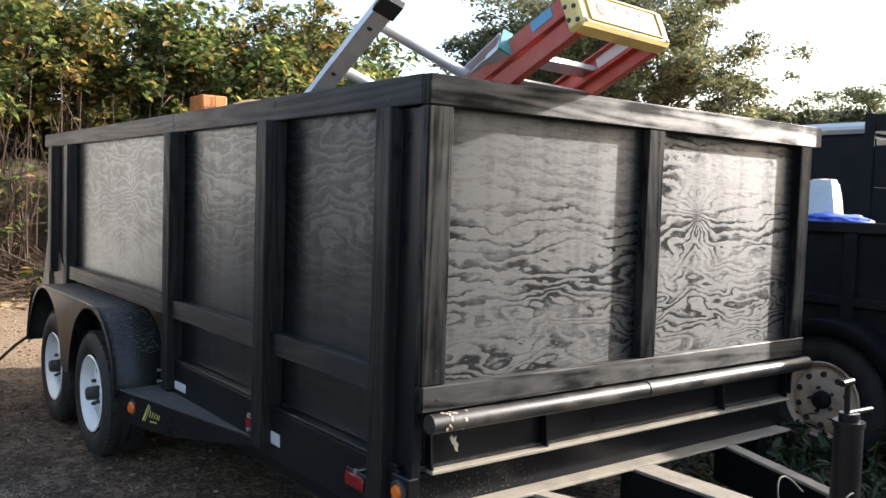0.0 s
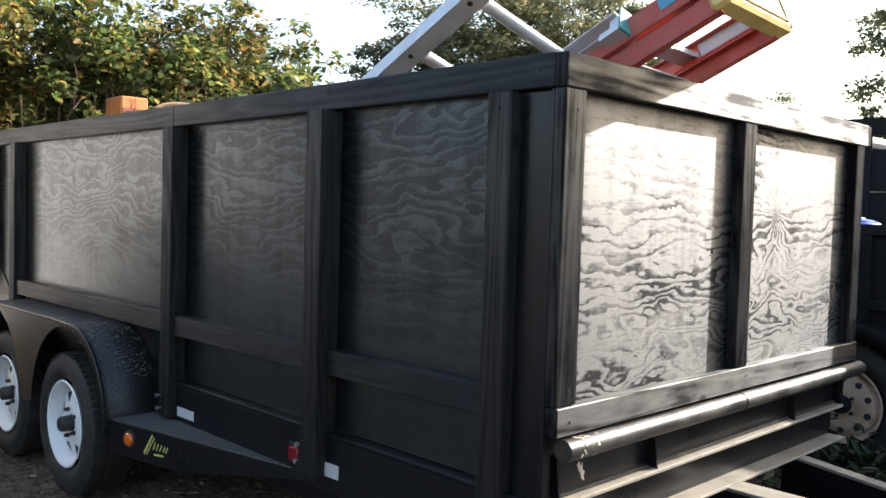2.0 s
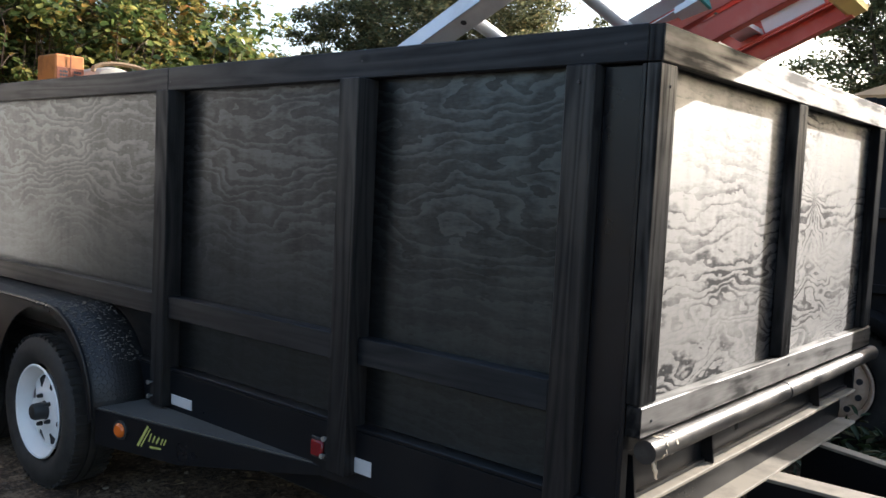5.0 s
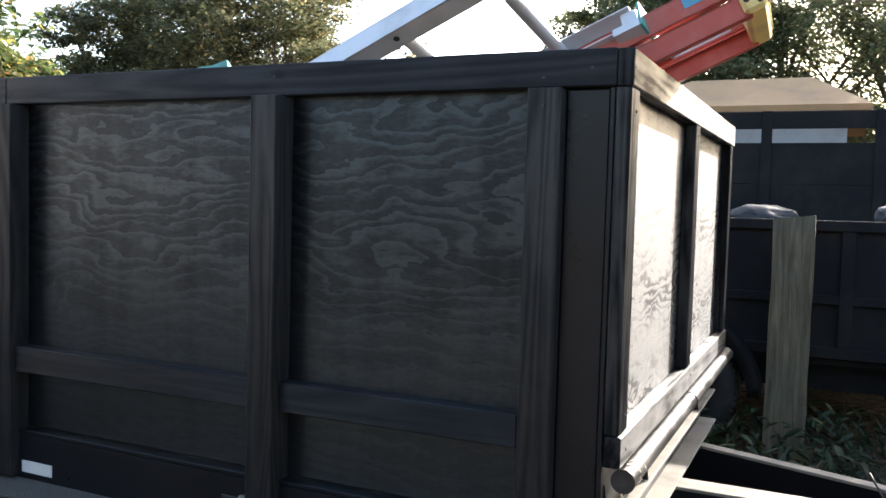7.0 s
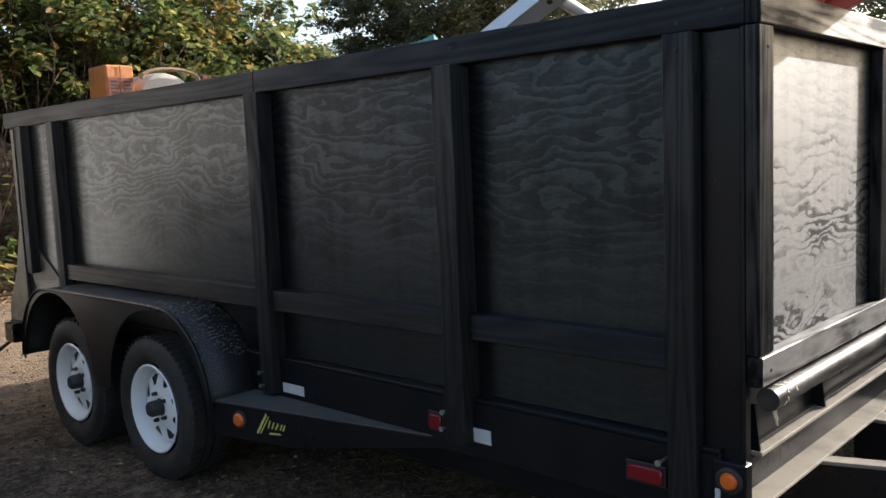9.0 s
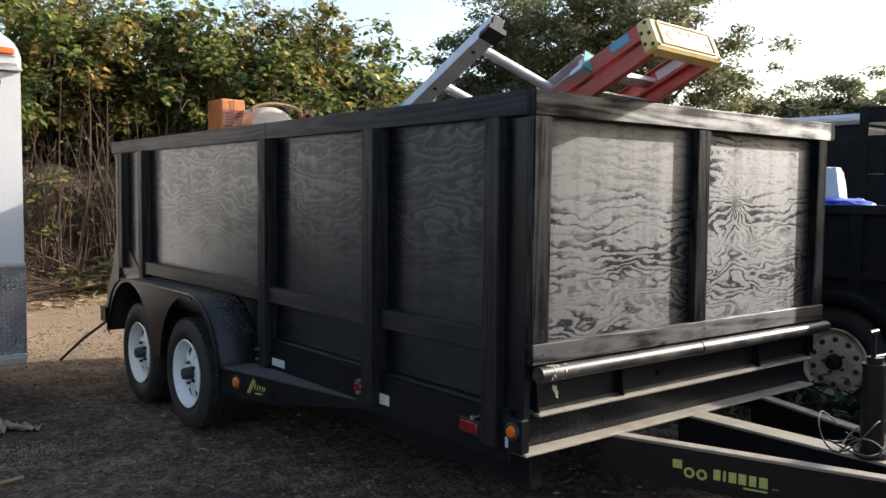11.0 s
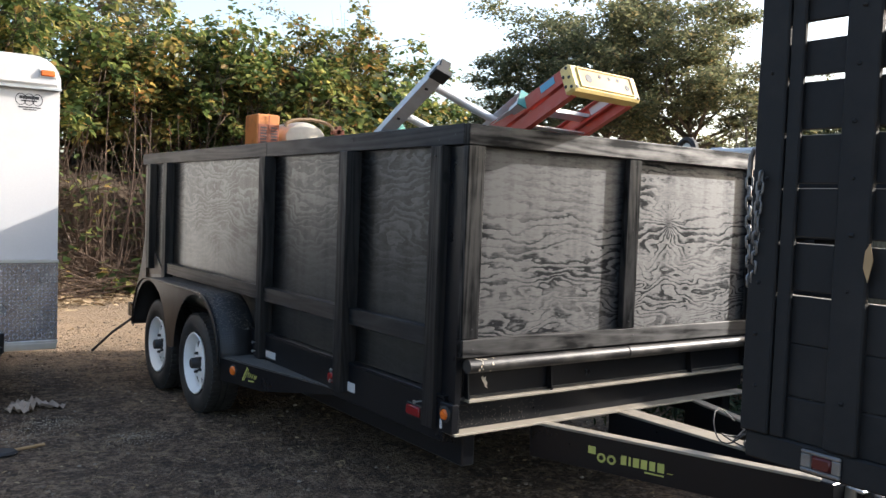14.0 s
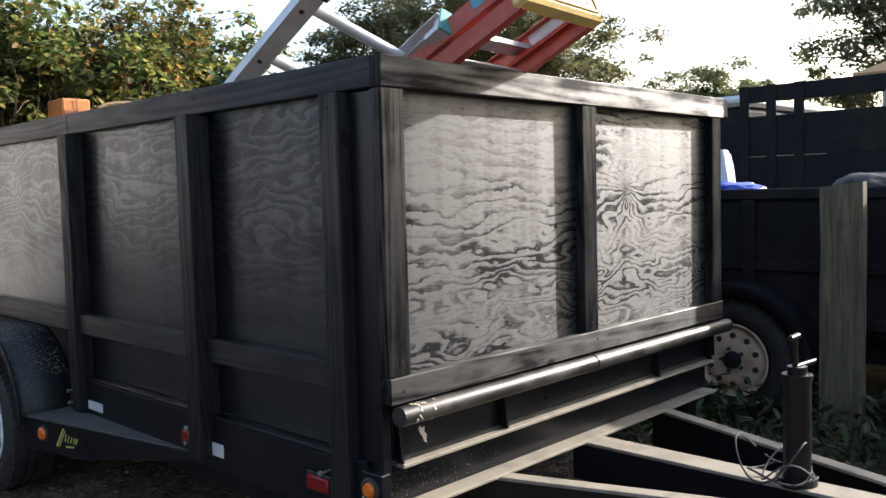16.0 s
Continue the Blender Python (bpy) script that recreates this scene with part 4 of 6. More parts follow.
def chain_along(pts, pitch, wire_r, parent, half=None):
    """Oval links one after another along a line, each turned against the last."""
    pts = [Vector(p) for p in pts]
    seg = [(b - a).length for a, b in zip(pts, pts[1:])]
    total = sum(seg)
    n = int(total / pitch)
    base = bmesh.new()
    h = half or pitch * 0.32
    ring = []
    for k in range(14):
        a = 2 * math.pi * k / 14
        ring.append(Vector((pitch * 0.30 * math.cos(a) + (pitch * 0.36 if math.cos(a) > 0 else -pitch * 0.36), h * math.sin(a), 0)))
    rings = []
    for k, p in enumerate(ring):
        dd = (ring[(k + 1) % 14] - ring[k - 1]).normalized()
        q = dd.to_track_quat("Z", "Y")
        rings.append([base.verts.new(p + q @ Vector((wire_r * math.cos(2 * math.pi * j / 6), wire_r * math.sin(2 * math.pi * j / 6), 0))) for j in range(6)])
    for k in range(14):
        u, w2 = rings[k], rings[(k + 1) % 14]
        for j in range(6):
            base.faces.new((u[j], u[(j + 1) % 6], w2[(j + 1) % 6], w2[j]))
    bmesh.ops.recalc_face_normals(base, faces=base.faces)
    me = bpy.data.meshes.new("chain_link")
    base.to_mesh(me)
    base.free()
    me.materials.append(CHAIN)
    me.shade_smooth()
    for i in range(n):
        s = (i + 0.5) * pitch
        for a, b, ln in zip(pts, pts[1:], seg):
            if s <= ln:
                break
            s -= ln
        p = a.lerp(b, min(1, s / ln))
        ob = new("chain_link", me)
        ob.matrix_world = Matrix.Translation(p) @ (b - a).to_track_quat("X", "Z").to_matrix().to_4x4() @ Matrix.Rotation(radians(90 * (i % 2) + 25), 4, "X")
        ob.parent = parent


safety = thing("safety_chain", "slack galvanised safety chain below the coupler", "chain")
chain_along(pts, 0.040, 0.006, safety)
pts = [(0.45, 4.95, 0.47), (0.10, 5.05, 0.42), (-0.12, 5.2, 0.22), (-0.26, 5.36, 0.03)]
cb = thing("rear_cable", "dark bent cable hanging from the tail to the ground", "cable")
part("cable", tube(bmesh.new(), pts, 0.012, 8), BLACK_PLASTIC, cb, "", True)

# ---- ladders in the trailer ----
lad = thing("aluminium_ladder", "scuffed aluminium extension ladder leaning out of the trailer", "ladder")
A_TIP = Vector((0.022, 0.245, 2.095))
down = Vector((0.105, 0.919, -0.370)).normalized()
across = Vector((0.834, -0.449, -0.320))
across = (across - across.dot(down) * down).normalized()
up = across.cross(down).normalized()
if up.z < 0:
    up = -up
LM = Matrix((across, down, up)).transposed().to_4x4()
LM.translation = A_TIP


def ladder_rail(x, sign, y0=0.0):
    """A boxy side rail, open to the rungs, that starts at the tip and runs 3.3 m down."""
    a, b = (x - 0.026, x + 0.034) if sign > 0 else (x - 0.034, x + 0.026)
    web = (a, a + 0.004) if sign > 0 else (b - 0.004, b)
    return boxes(((web[0], y0, -0.036), (web[1], 3.3, 0.036)), ((a, y0, 0.032), (b, 3.3, 0.036)), ((a, y0, -0.036), (b, 3.3, -0.032)), bevel=0.0008, m=LM)


WID = 0.385
for x, s in ((0.0, 1), (WID, -1)):
    y0 = 0.0 if s > 0 else -0.065
    r = part("ladder_rail", ladder_rail(x, s, y0), ALU, lad)
    part("end_cap", boxes(((x - 0.034, y0 - 0.022, -0.046), (x + 0.040, y0 + 0.055, -0.022)), ((x - 0.020, y0 - 0.014, -0.030), (x + 0.024, y0 + 0.03, 0.028)), m=LM), BLACK_PLASTIC if s > 0 else ALU, r)
    if s < 0:
        part("cap_edge", boxes(((x - 0.036, y0 - 0.030, -0.048), (x + 0.042, y0 - 0.0225, 0.030)), m=LM), TEAL, r, "thin teal rubber edge")
    # Black discs stand for the shaded holes in the rail's face.
    for k in range(10):
        part("rivet", rod(bmesh.new(), LM @ Vector((x, 0.15 + 0.305 * k, -0.038)), LM @ Vector((x, 0.15 + 0.305 * k, -0.0355)), 0.009, seg=10), INK, r)
for k in range(10):
    y = 0.15 + 0.305 * k
    part("rung", rods(((LM @ Vector((0.0, y, -0.0))), (LM @ Vector((WID, y, -0.0))), 0.0200), seg=12), ALU, lad, "", True)

step_lad = thing("step_ladder", "faded red fibreglass stepladder with a worn yellow top cap", "ladder")
C0 = Vector((0.556, -0.222, 2.043))
rdown = Vector((-0.045, 0.90, -0.42)).normalized()
racross = Vector((1.0, 0.03, -0.02))
racross = (racross - racross.dot(rdown) * rdown).normalized()
rup = racross.cross(rdown).normalized()
if rup.z < 0:
    rup = -rup
RM = Matrix((racross * 1.15, rdown, rup)).transposed().to_4x4()
RM.translation = C0


def c_rail(x, sign, z, hgt, y0, y1):
    t, w = 0.005, 0.028
    return boxes(((x, y0, z), (x + t * sign, y1, z + hgt)), ((x, y0, z + hgt - t), (x + w * sign, y1, z + hgt)), ((x, y0, z), (x + w * sign, y1, z + t)), bevel=0.0008, m=RM)


cap = boxes(((-0.185, 0.0, -0.066), (0.185, 0.062, 0.062)), bevel=0.011, m=RM)
cap_ob = part("top_cap", cap, YELLOW, step_lad, "moulded worn yellow plastic top cap")
rim_pts = ((-0.150, -0.048, 0.150, -0.041), (-0.150, 0.041, 0.150, 0.048), (-0.150, -0.041, -0.143, 0.041), (0.143, -0.041, 0.150, 0.041))
part("cap_tray_rim", boxes(*[((a, -0.007, b), (c, -0.0005, e)) for a, b, c, e in rim_pts], bevel=0.0015, m=RM), YELLOW, cap_ob)
part("cap_tray", boxes(((-0.142, -0.0022, -0.040), (0.142, -0.0004, 0.040)), m=RM), TRAY, cap_ob, "worn tan tray floor")
for x, z, r in ((-0.095, 0.0, 0.020), (-0.03, 0.02, 0.009), (0.02, 0.02, 0.009), (0.07, 0.02, 0.009), (0.115, -0.01, 0.014), (-0.168, -0.05, 0.007), (0.168, -0.05, 0.007)):
    part("cap_hole", rod(bmesh.new(), RM @ Vector((x, 0.002, z)), RM @ Vector((x, -0.0034, z)), r, seg=14), INK, cap_ob)
for y, z in ((0.015, -0.045), (0.045, -0.030), (0.015, 0.0), (0.045, 0.015), (0.018, 0.045)):
    part("cap_rivet", rod(bmesh.new(), RM @ Vector((-0.184, y, z)), RM @ Vector((-0.188, y, z)), 0.0085, 0.006, 10), HUB_GREY, cap_ob)
for x, s in ((-0.178, 1), (0.178, -1)):
    part("front_rail", c_rail(x, s, -0.002, 0.062, 0.03, 2.2), RED_FG, step_lad)
    part("rear_rail", c_rail(x + 0.008 * s, s, -0.070, 0.060, 0.045, 2.15), RED_FG, step_lad)
part("rail_label", boxes(((-0.1800, 0.10, 0.022), (-0.1785, 0.19, 0.055)), m=RM), LABEL_BLUE, step_lad, "small blue label")
part("duty_label", boxes(((0.1715, 0.10, 0.004), (0.1728, 0.28, 0.054)), m=RM), LABEL_WHITE, step_lad, "white printed label")
for k in range(5):
    y = 0.32 + 0.30 * k
    part("step_tread", boxes(((-0.172, y - 0.035, 0.022), (0.172, y + 0.035, 0.028)), ((-0.172, y - 0.035, 0.008), (0.172, y - 0.031, 0.022)), m=RM), ALU, step_lad)
    part("rear_brace", boxes(((-0.164, y + 0.02, -0.048), (0.164, y + 0.045, -0.041)), m=RM), ALU, step_lad)
# green netting heap between the ladders
bm = bmesh.new()
bmesh.ops.create_icosphere(bm, subdivisions=4, radius=1.0)
for v in bm.verts:
    n = noise.noise(v.co * 2.2) * 0.28 + noise.noise(v.co * 6) * 0.12
    v.co = Vector((0.85 + v.co.x * 0.36 * (1 + n), 1.95 + v.co.y * 0.42 * (1 + n), 1.28 + v.co.z * 0.62 * (1 + n)))
NET = painted("green_mesh_sheet", (0.05, 0.22, 0.17), 0.6, dirt=(0.30, 0.42, 0.38), dirtiness=0.6, scale=30)
tagged(part("bundled_netting", bm, NET, None, "", True), "crumpled green mesh sheeting heaped in the trailer", "netting")

# screw heads on the boards
for p, d in (((0.015, 0.0, 1.79), "y"), ((0.055, 0.003, 1.69), "y"), ((0.055, 0.003, 0.96), "y"), ((1.02, 0.001, 1.71), "y"), ((1.02, 0.001, 1.40), "y"), ((1.02, 0.001, 0.95), "y"), ((2.015, 0.002, 1.69), "y"),
             ((2.015, 0.002, 1.18), "y"), ((0.06, -0.003, 0.875), "y"), ((1.05, -0.003, 0.885), "y"), ((1.98, -0.003, 0.875), "y"), ((-0.002, 0.10, 1.79), "x"), ((-0.002, 0.22, 1.77), "x"), ((-0.002, 1.01, 1.80), "x"), ((-0.002, 2.08, 1.78), "x"),
             ((-0.030, 0.21, 1.70), "x"), ((-0.030, 1.01, 1.70), "x"), ((-0.030, 2.08, 1.70), "x")):
    p = Vector(p)
    e = Vector((0.004, 0, 0)) if d == "x" else Vector((0, 0.005, 0))
    part("screw", rod(bmesh.new(), p + e, p - e * 0.15, 0.0036, seg=8), INK, trailer)

# ---- white cargo trailer ----
cargo = thing("cargo_trailer", "white enclosed cargo trailer with a bright tread plate stone guard", "trailer", at=(0, 0, 0))
CX0, CX1, CY = -3.05, -0.945, 3.40


def rounded(x0, x1, z0, z1, r, n=8):
    pts = [(x0, z0), (x1, z0)]
    pts += [(x1 - r + r * math.cos(a), z1 - r + r * math.sin(a)) for a in np.linspace(0, math.pi / 2, n)]
    pts += [(x0 + r - r * math.sin(a), z1 - r + r * math.cos(a)) for a in np.linspace(0, math.pi / 2, n)]
    return pts


part("body", prism(bmesh.new(), rounded(CX0, CX1, 0.45, 2.37, 0.16), 4.2, "xz", CY), WHITE_SKIN, cargo, "white aluminium body")
cap_pts = rounded(CX0 - 0.006, CX1 + 0.006, 2.165, 2.38, 0.17)
bm = prism(bmesh.new(), cap_pts, 0.16, "xz", CY - 0.035)
bmesh.ops.bevel(bm, geom=[e for e in bm.edges if all(v.co.y < CY for v in e.verts)], offset=0.03, segments=3, affect="EDGES")
part("nose_cap", bm, WHITE_SKIN, cargo, "rounded white nose cap", True)
part("nose_trim", boxes(((CX0, CY - 0.042, 2.155), (CX1 + 0.004, CY - 0.002, 2.170)), bevel=0.002), ZINC, cargo)
guard = part("stone_guard", boxes(((CX0, CY - 0.010, 0.46), (CX1 + 0.004, CY - 0.0125 + 0.004, 1.005))), TREAD_ALU, cargo, "bright aluminium tread plate")
flat_uv(guard.data, (0, 2), 1.0)
part("guard_trim", boxes(((CX0, CY - 0.018, 0.995), (CX1 + 0.006, CY - 0.004, 1.018)), ((CX0, CY - 0.018, 0.44), (CX1 + 0.006, CY - 0.004, 0.465)), bevel=0.002), ZINC, cargo)
part("base_frame", boxes(((CX0, CY - 0.02, 0.405), (CX1, CY + 4.2, 0.45)), bevel=0.003), ZINC, cargo)
part("tongue_frame", boxes(((-2.35, CY - 0.10, 0.405), (-1.285, CY - 0.02, 0.445)), ((-1.30, CY - 0.035, 0.40), (-1.27, CY - 0.012, 0.53)), bevel=0.004), STEEL, cargo)
lamp = part("marker_lamp", box(bmesh.new(), (-1.075, CY - 0.055, 2.245), (-0.985, CY - 0.032, 2.285), 0.008), AMBER, cargo, "amber clearance lens", True)
part("lamp_base", box(bmesh.new(), (-1.085, CY - 0.042, 2.235), (-0.975, CY - 0.030, 2.295), 0.004), LABEL_WHITE, lamp)
bm = bmesh.new()
for cx in (-1.185, -1.135, -1.085):
    o = [bm.verts.new((cx + 0.034 * math.cos(a), CY - 0.0015, 2.085 + 0.040 * math.sin(a))) for a in np.linspace(0, 6.2832, 20, endpoint=False)]
    i2 = [bm.verts.new((cx + 0.029 * math.cos(a), CY - 0.0015, 2.085 + 0.035 * math.sin(a))) for a in np.linspace(0, 6.2832, 20, endpoint=False)]
    for k in range(20):
        bm.faces.new((o[k], o[(k + 1) % 20], i2[(k + 1) % 20], i2[k]))
for x0, x1, z0, z1 in ((-1.195, -1.075, 2.088, 2.108), (-1.185, -1.085, 2.072, 2.080), (-1.200, -1.062, 2.030, 2.037), (-1.17, -1.09, 2.016, 2.022)):
    bm.faces.new([bm.verts.new((x, CY - 0.0025, z)) for x, z in ((x0, z0), (x1, z0), (x1, z1), (x0, z1))])
part("dealer_decal", bm, INK, cargo, "dark dealer emblem of three rings and bars")
bm = bmesh.new()
for x0, x1, z0, z1 in ((-1.98, -1.90, 2.092, 2.137), (-1.88, -1.80, 2.092, 2.137), (-1.78, -1.70, 2.092, 2.137), (-1.68, -1.62, 2.092, 2.137), (-1.60, -1.55, 2.092, 2.137), (-2.00, -1.71, 2.020, 2.062), (-1.69, -1.555, 2.020, 2.050)):
    bm.faces.new([bm.verts.new((x, CY - 0.0025, z)) for x, z in ((x0, z0), (x1, z0), (x1 + 0.012, z1), (x0 + 0.012, z1))])
part("dealer_lettering", bm, INK, cargo, "dark slanted bars of lettering")
part("vent_tear", prism(bmesh.new(), [(-1.40, 1.075), (-1.33, 1.085), (-1.335, 1.062), (-1.38, 1.055)], 0.004, "xz", CY - 0.003), INK, cargo, "small dark tear in the skin")
for k in range(12):
    x = CX1 - 0.05 - 0.16 * k
    part("rivet", lathe(bmesh.new(), [(0, 0.006), (-0.003, 0.004), (-0.004, 0.0005)], (0, 0, 0), 8), ZINC, cargo).matrix_world = Matrix.Translation((x, CY - 0.042, 2.13)) @ Matrix.Rotation(radians(90), 4, "Z")
for y in (5.2, 6.0):
    bm = lathe(bmesh.new(), [(0.0, 0.2), (-0.02, 0.30), (0.02, 0.34), (0.16, 0.34), (0.2, 0.3), (0.2, 0.2)], (-1.25, y, 0.36), 28)
    part("tyre", bm, RUBBER, cargo, "", True)

# ---- stake-sided trailer beside the drawbar ----
stake = thing("stake_trailer", "black trailer with upright stakes and gapped side planks", "trailer")
STAKES = [(-1.545, -1.462, 0.0), (-1.588, -1.548, 0.006)] + [(-1.790 - 0.205 * i, -1.703 - 0.205 * i, 0.0) for i in range(8)]
for y0, y1, back in STAKES:
    part("stake", box(bmesh.new(), (-0.127 + back, y0, 0.904), (-0.1045, y1, 2.62), 0.004), GATE, stake)
    for z in np.arange(1.02, 2.5, 0.1393):
        if random.random() < 0.85 and not back:
            part("bolt", rod(bmesh.new(), (-0.1265, y1 - 0.03 - 0.02 * random.random(), z + 0.01), (-0.1315, y1 - 0.04, z + 0.01), 0.006, 0.004, 8), GATE, stake)
for k in range(11):
    z = 1.018 + 0.1393 * k
    gap = 0.0135 + 0.002 * (k % 3)
    if k == 6:
        gap = 0.050
    if k < 1:
        gap = 0.0015
    plank = part("side_plank", box(bmesh.new(), (-0.104, -3.30, z), (-0.086, -1.463, z + 0.1393 - gap), 0.002), GATE, stake)
    # Pale strips stand for sunlight caught on the planks' top edges.
    if 0 < k < 6:
        part("worn_edge", box(bmesh.new(), (-0.1015, -3.29, z + 0.1395 - gap), (-0.0885, -1.47, z + 0.1407 - gap), 0), BARE_AND_LIT, plank, "pale strip standing for sun on the edge")
part("sill", boxes(((-0.1055, -3.30, 0.90), (-0.052, -1.470, 1.016)), ((-0.118, -4.4, 0.83), (0.0, -1.475, 0.902)), bevel=0.005), GATE, stake)
part("deck", boxes(((0.002, -4.4, 0.84), (1.9, -1.9, 0.90)), bevel=0.004), GATE, stake)
lm = part("tail_lamp", box(bmesh.new(), (-0.132, -1.732, 0.848), (-0.119, -1.678, 0.884), 0.006), DIM_LENS, stake, "grimy red lens in a chrome bezel", True)
part("bezel", boxes(((-0.129, -1.755, 0.838), (-0.1185, -1.648, 0.848)), ((-0.129, -1.755, 0.884), (-0.1185, -1.648, 0.894)), ((-0.129, -1.755, 0.848), (-0.1185, -1.732, 0.884)), ((-0.129, -1.678, 0.848), (-0.1185, -1.648, 0.884)), bevel=0.003), CHAIN, lm, "dull chrome bezel")
part("splinter", prism(bmesh.new(), [(-1.795, 1.335), (-1.782, 1.37), (-1.785, 1.41), (-1.797, 1.43), (-1.806, 1.39)], 0.002, "yz", -0.1295), SPLINTER, stake, "bare splintered patch")
for x in (0.10, 1.7):
    wob = lathe(bmesh.new(), [(0.0, 0.2), (-0.02, 0.30), (0.02, 0.38), (0.16, 0.38), (0.2, 0.3), (0.2, 0.2)], (x, -3.5, 0.44), 28)
    part("tyre", wob, RUBBER, stake, "", True)
    part("hanger", boxes(((x + 0.05, -3.56, 0.44), (x + 0.12, -3.44, 0.85))), GATE, stake)
hang = thing("hanging_chain", "galvanised chain looped from the stake post", "chain")
chain_along([(-0.100, -1.432, 1.590), (-0.102, -1.440, 1.46), (-0.106, -1.456, 1.300), (-0.110, -1.468, 1.262), (-0.118, -1.476, 1.300), (-0.138, -1.488, 1.48), (-0.140, -1.496, 1.625)], 0.027, 0.0034, hang)
part("hook", tube(bmesh.new(), [(-0.105, -1.464, 1.665), (-0.102, -1.445, 1.668), (-0.100, -1.434, 1.645), (-0.100, -1.432, 1.595)], 0.008, 8), CHAIN, hang, "", True)

# ---- neighbouring black dump trailer ----
nb = thing("old_dump_trailer", "old flat-black dump trailer with a rusty cream wheel", "trailer")
NX = 3.10
part("side_sheet", boxes(((NX + 0.03, -3.4, 0.72), (NX + 0.045, 1.6, 1.40)), ((NX + 1.95, -3.4, 0.72), (NX + 1.965, 1.6, 1.40)), ((NX + 0.03, 1.585, 0.72), (NX + 1.96, 1.6, 1.40)), ((NX + 0.03, -3.4, 0.72), (NX + 1.96, -3.385, 1.40))), NEIGH, nb)
part("top_rail", boxes(((NX, -3.4, 1.355), (NX + 0.07, 1.6, 1.415)), bevel=0.006), NEIGH, nb)
part("rib_rail", boxes(((NX + 0.005, -3.4, 0.955), (NX + 0.0295, 1.6, 1.005)), ((NX + 0.0, -3.4, 0.66), (NX + 0.05, 1.6, 0.72)), bevel=0.004), NEIGH, nb)
for y in (1.2, 0.35, -0.5, -1.4, -2.3):
    part("side_post", boxes(((NX + 0.002, y - 0.035, 0.7205), (NX + 0.0295, y + 0.035, 1.3545)), bevel=0.003), NEIGH, nb)
part("floor", boxes(((NX + 0.05, -3.38, 0.62), (NX + 1.94, 1.58, 0.655))), NEIGH, nb)
part("chassis", boxes(((NX + 0.2, -3.3, 0.45), (NX + 0.3, 1.5, 0.62)), ((NX + 1.6, -3.3, 0.45), (NX + 1.7, 1.5, 0.62)), ((NX + 0.02, 0.30, 0.42), (NX + 1.9, 0.42, 0.50))), NEIGH, nb)
wheel(nb, (2.945, 0.37, 0.455), 0.345, OLD_RIM, "holes")
bm = bmesh.new()
arc = [(0.37 + 0.47 * math.cos(a), 0.42 + 0.47 * math.sin(a)) for a in np.linspace(0.05, math.pi - 0.05, 22)]
for r0, r1 in zip(arc, arc[1:]):
    bm.faces.new([bm.verts.new(p) for p in ((2.90, *r0), (2.90, *r1), (NX, *r1), (NX, *r0))])
    k = 0.86
    q0, q1 = [(0.37 + (p[0] - 0.37) * k, 0.42 + (p[1] - 0.42) * k) for p in (r0, r1)]
    bm.faces.new([bm.verts.new(p) for p in ((2.90, *r0), (2.90, *r1), (2.90, *q1), (2.90, *q0))])
bmesh.ops.remove_doubles(bm, verts=bm.verts, dist=0.0005)
fo = part("fender", bm, NEIGH, nb, "", True)
so = fo.modifiers.new("thick", "SOLIDIFY")
so.thickness = 0.006


def lump(name, centre, radii, mat, label, category, seed=0, amp=0.25, flat=0.0):
    bm = bmesh.new()
    bmesh.ops.create_icosphere(bm, subdivisions=4, radius=1.0)
    for v in bm.verts:
        n = noise.noise(v.co * 1.8 + Vector((seed, 0, 0))) * amp + noise.noise(v.co * 5 + Vector((seed, 3, 0))) * amp * 0.45
        p = v.co * (1 + n)
        if flat and p.z < -flat:
            p.z = -flat
        v.co = Vector((centre[0] + p.x * radii[0], centre[1] + p.y * radii[1], centre[2] + p.z * radii[2]))
    return tagged(part(name, bm, mat, None, "", True), label, category)


bm = bmesh.new()
box(bm, (-1, -1, 0), (1, 1, 1))
bmesh.ops.bevel(bm, geom=list(bm.edges), offset=0.10, segments=2, affect="EDGES")
bmesh.ops.subdivide_edges(bm, edges=list(bm.edges), cuts=3, use_grid_fill=True)
for v in bm.verts:
    k = 1.0 - 0.36 * v.co.z
    n = 0.05 * noise.noise(v.co * 2.3) + 0.025 * noise.noise(v.co * 7)
    v.co = Vector((3.46 + v.co.x * (0.07 * k + 0.2 * n), 0.725 + v.co.y * (0.125 * k + 0.2 * n), 1.395 + 0.262 * v.co.z * (1 + n)))
tagged(part("white_sack", bm, SACK, None, "", True), "white woven sack with a flat top above the trailer side", "sack")
lump("blue_tarp", (3.42, 0.60, 1.405), (0.17, 0.20, 0.055), TARP, "crumpled blue tarpaulin under the white sack", "tarp", 9, 0.35)
lump("plastic_bag", (4.20, 0.02, 1.415), (0.22, 0.23, 0.085), BLACK_PLASTIC, "shiny black plastic bag on the trailer side", "bag", 5, 0.15)
lump("plastic_bag", (3.45, -0.72, 1.42), (0.20, 0.10, 0.10), BLACK_PLASTIC, "shiny black plastic bag on the trailer side", "bag", 11, 0.2)
load = part("load", boxes(((NX + 0.06, -3.3, 0.656), (NX + 1.9, 1.5, 1.32)), bevel=0.03), NEIGH, nb, "dark covered load")

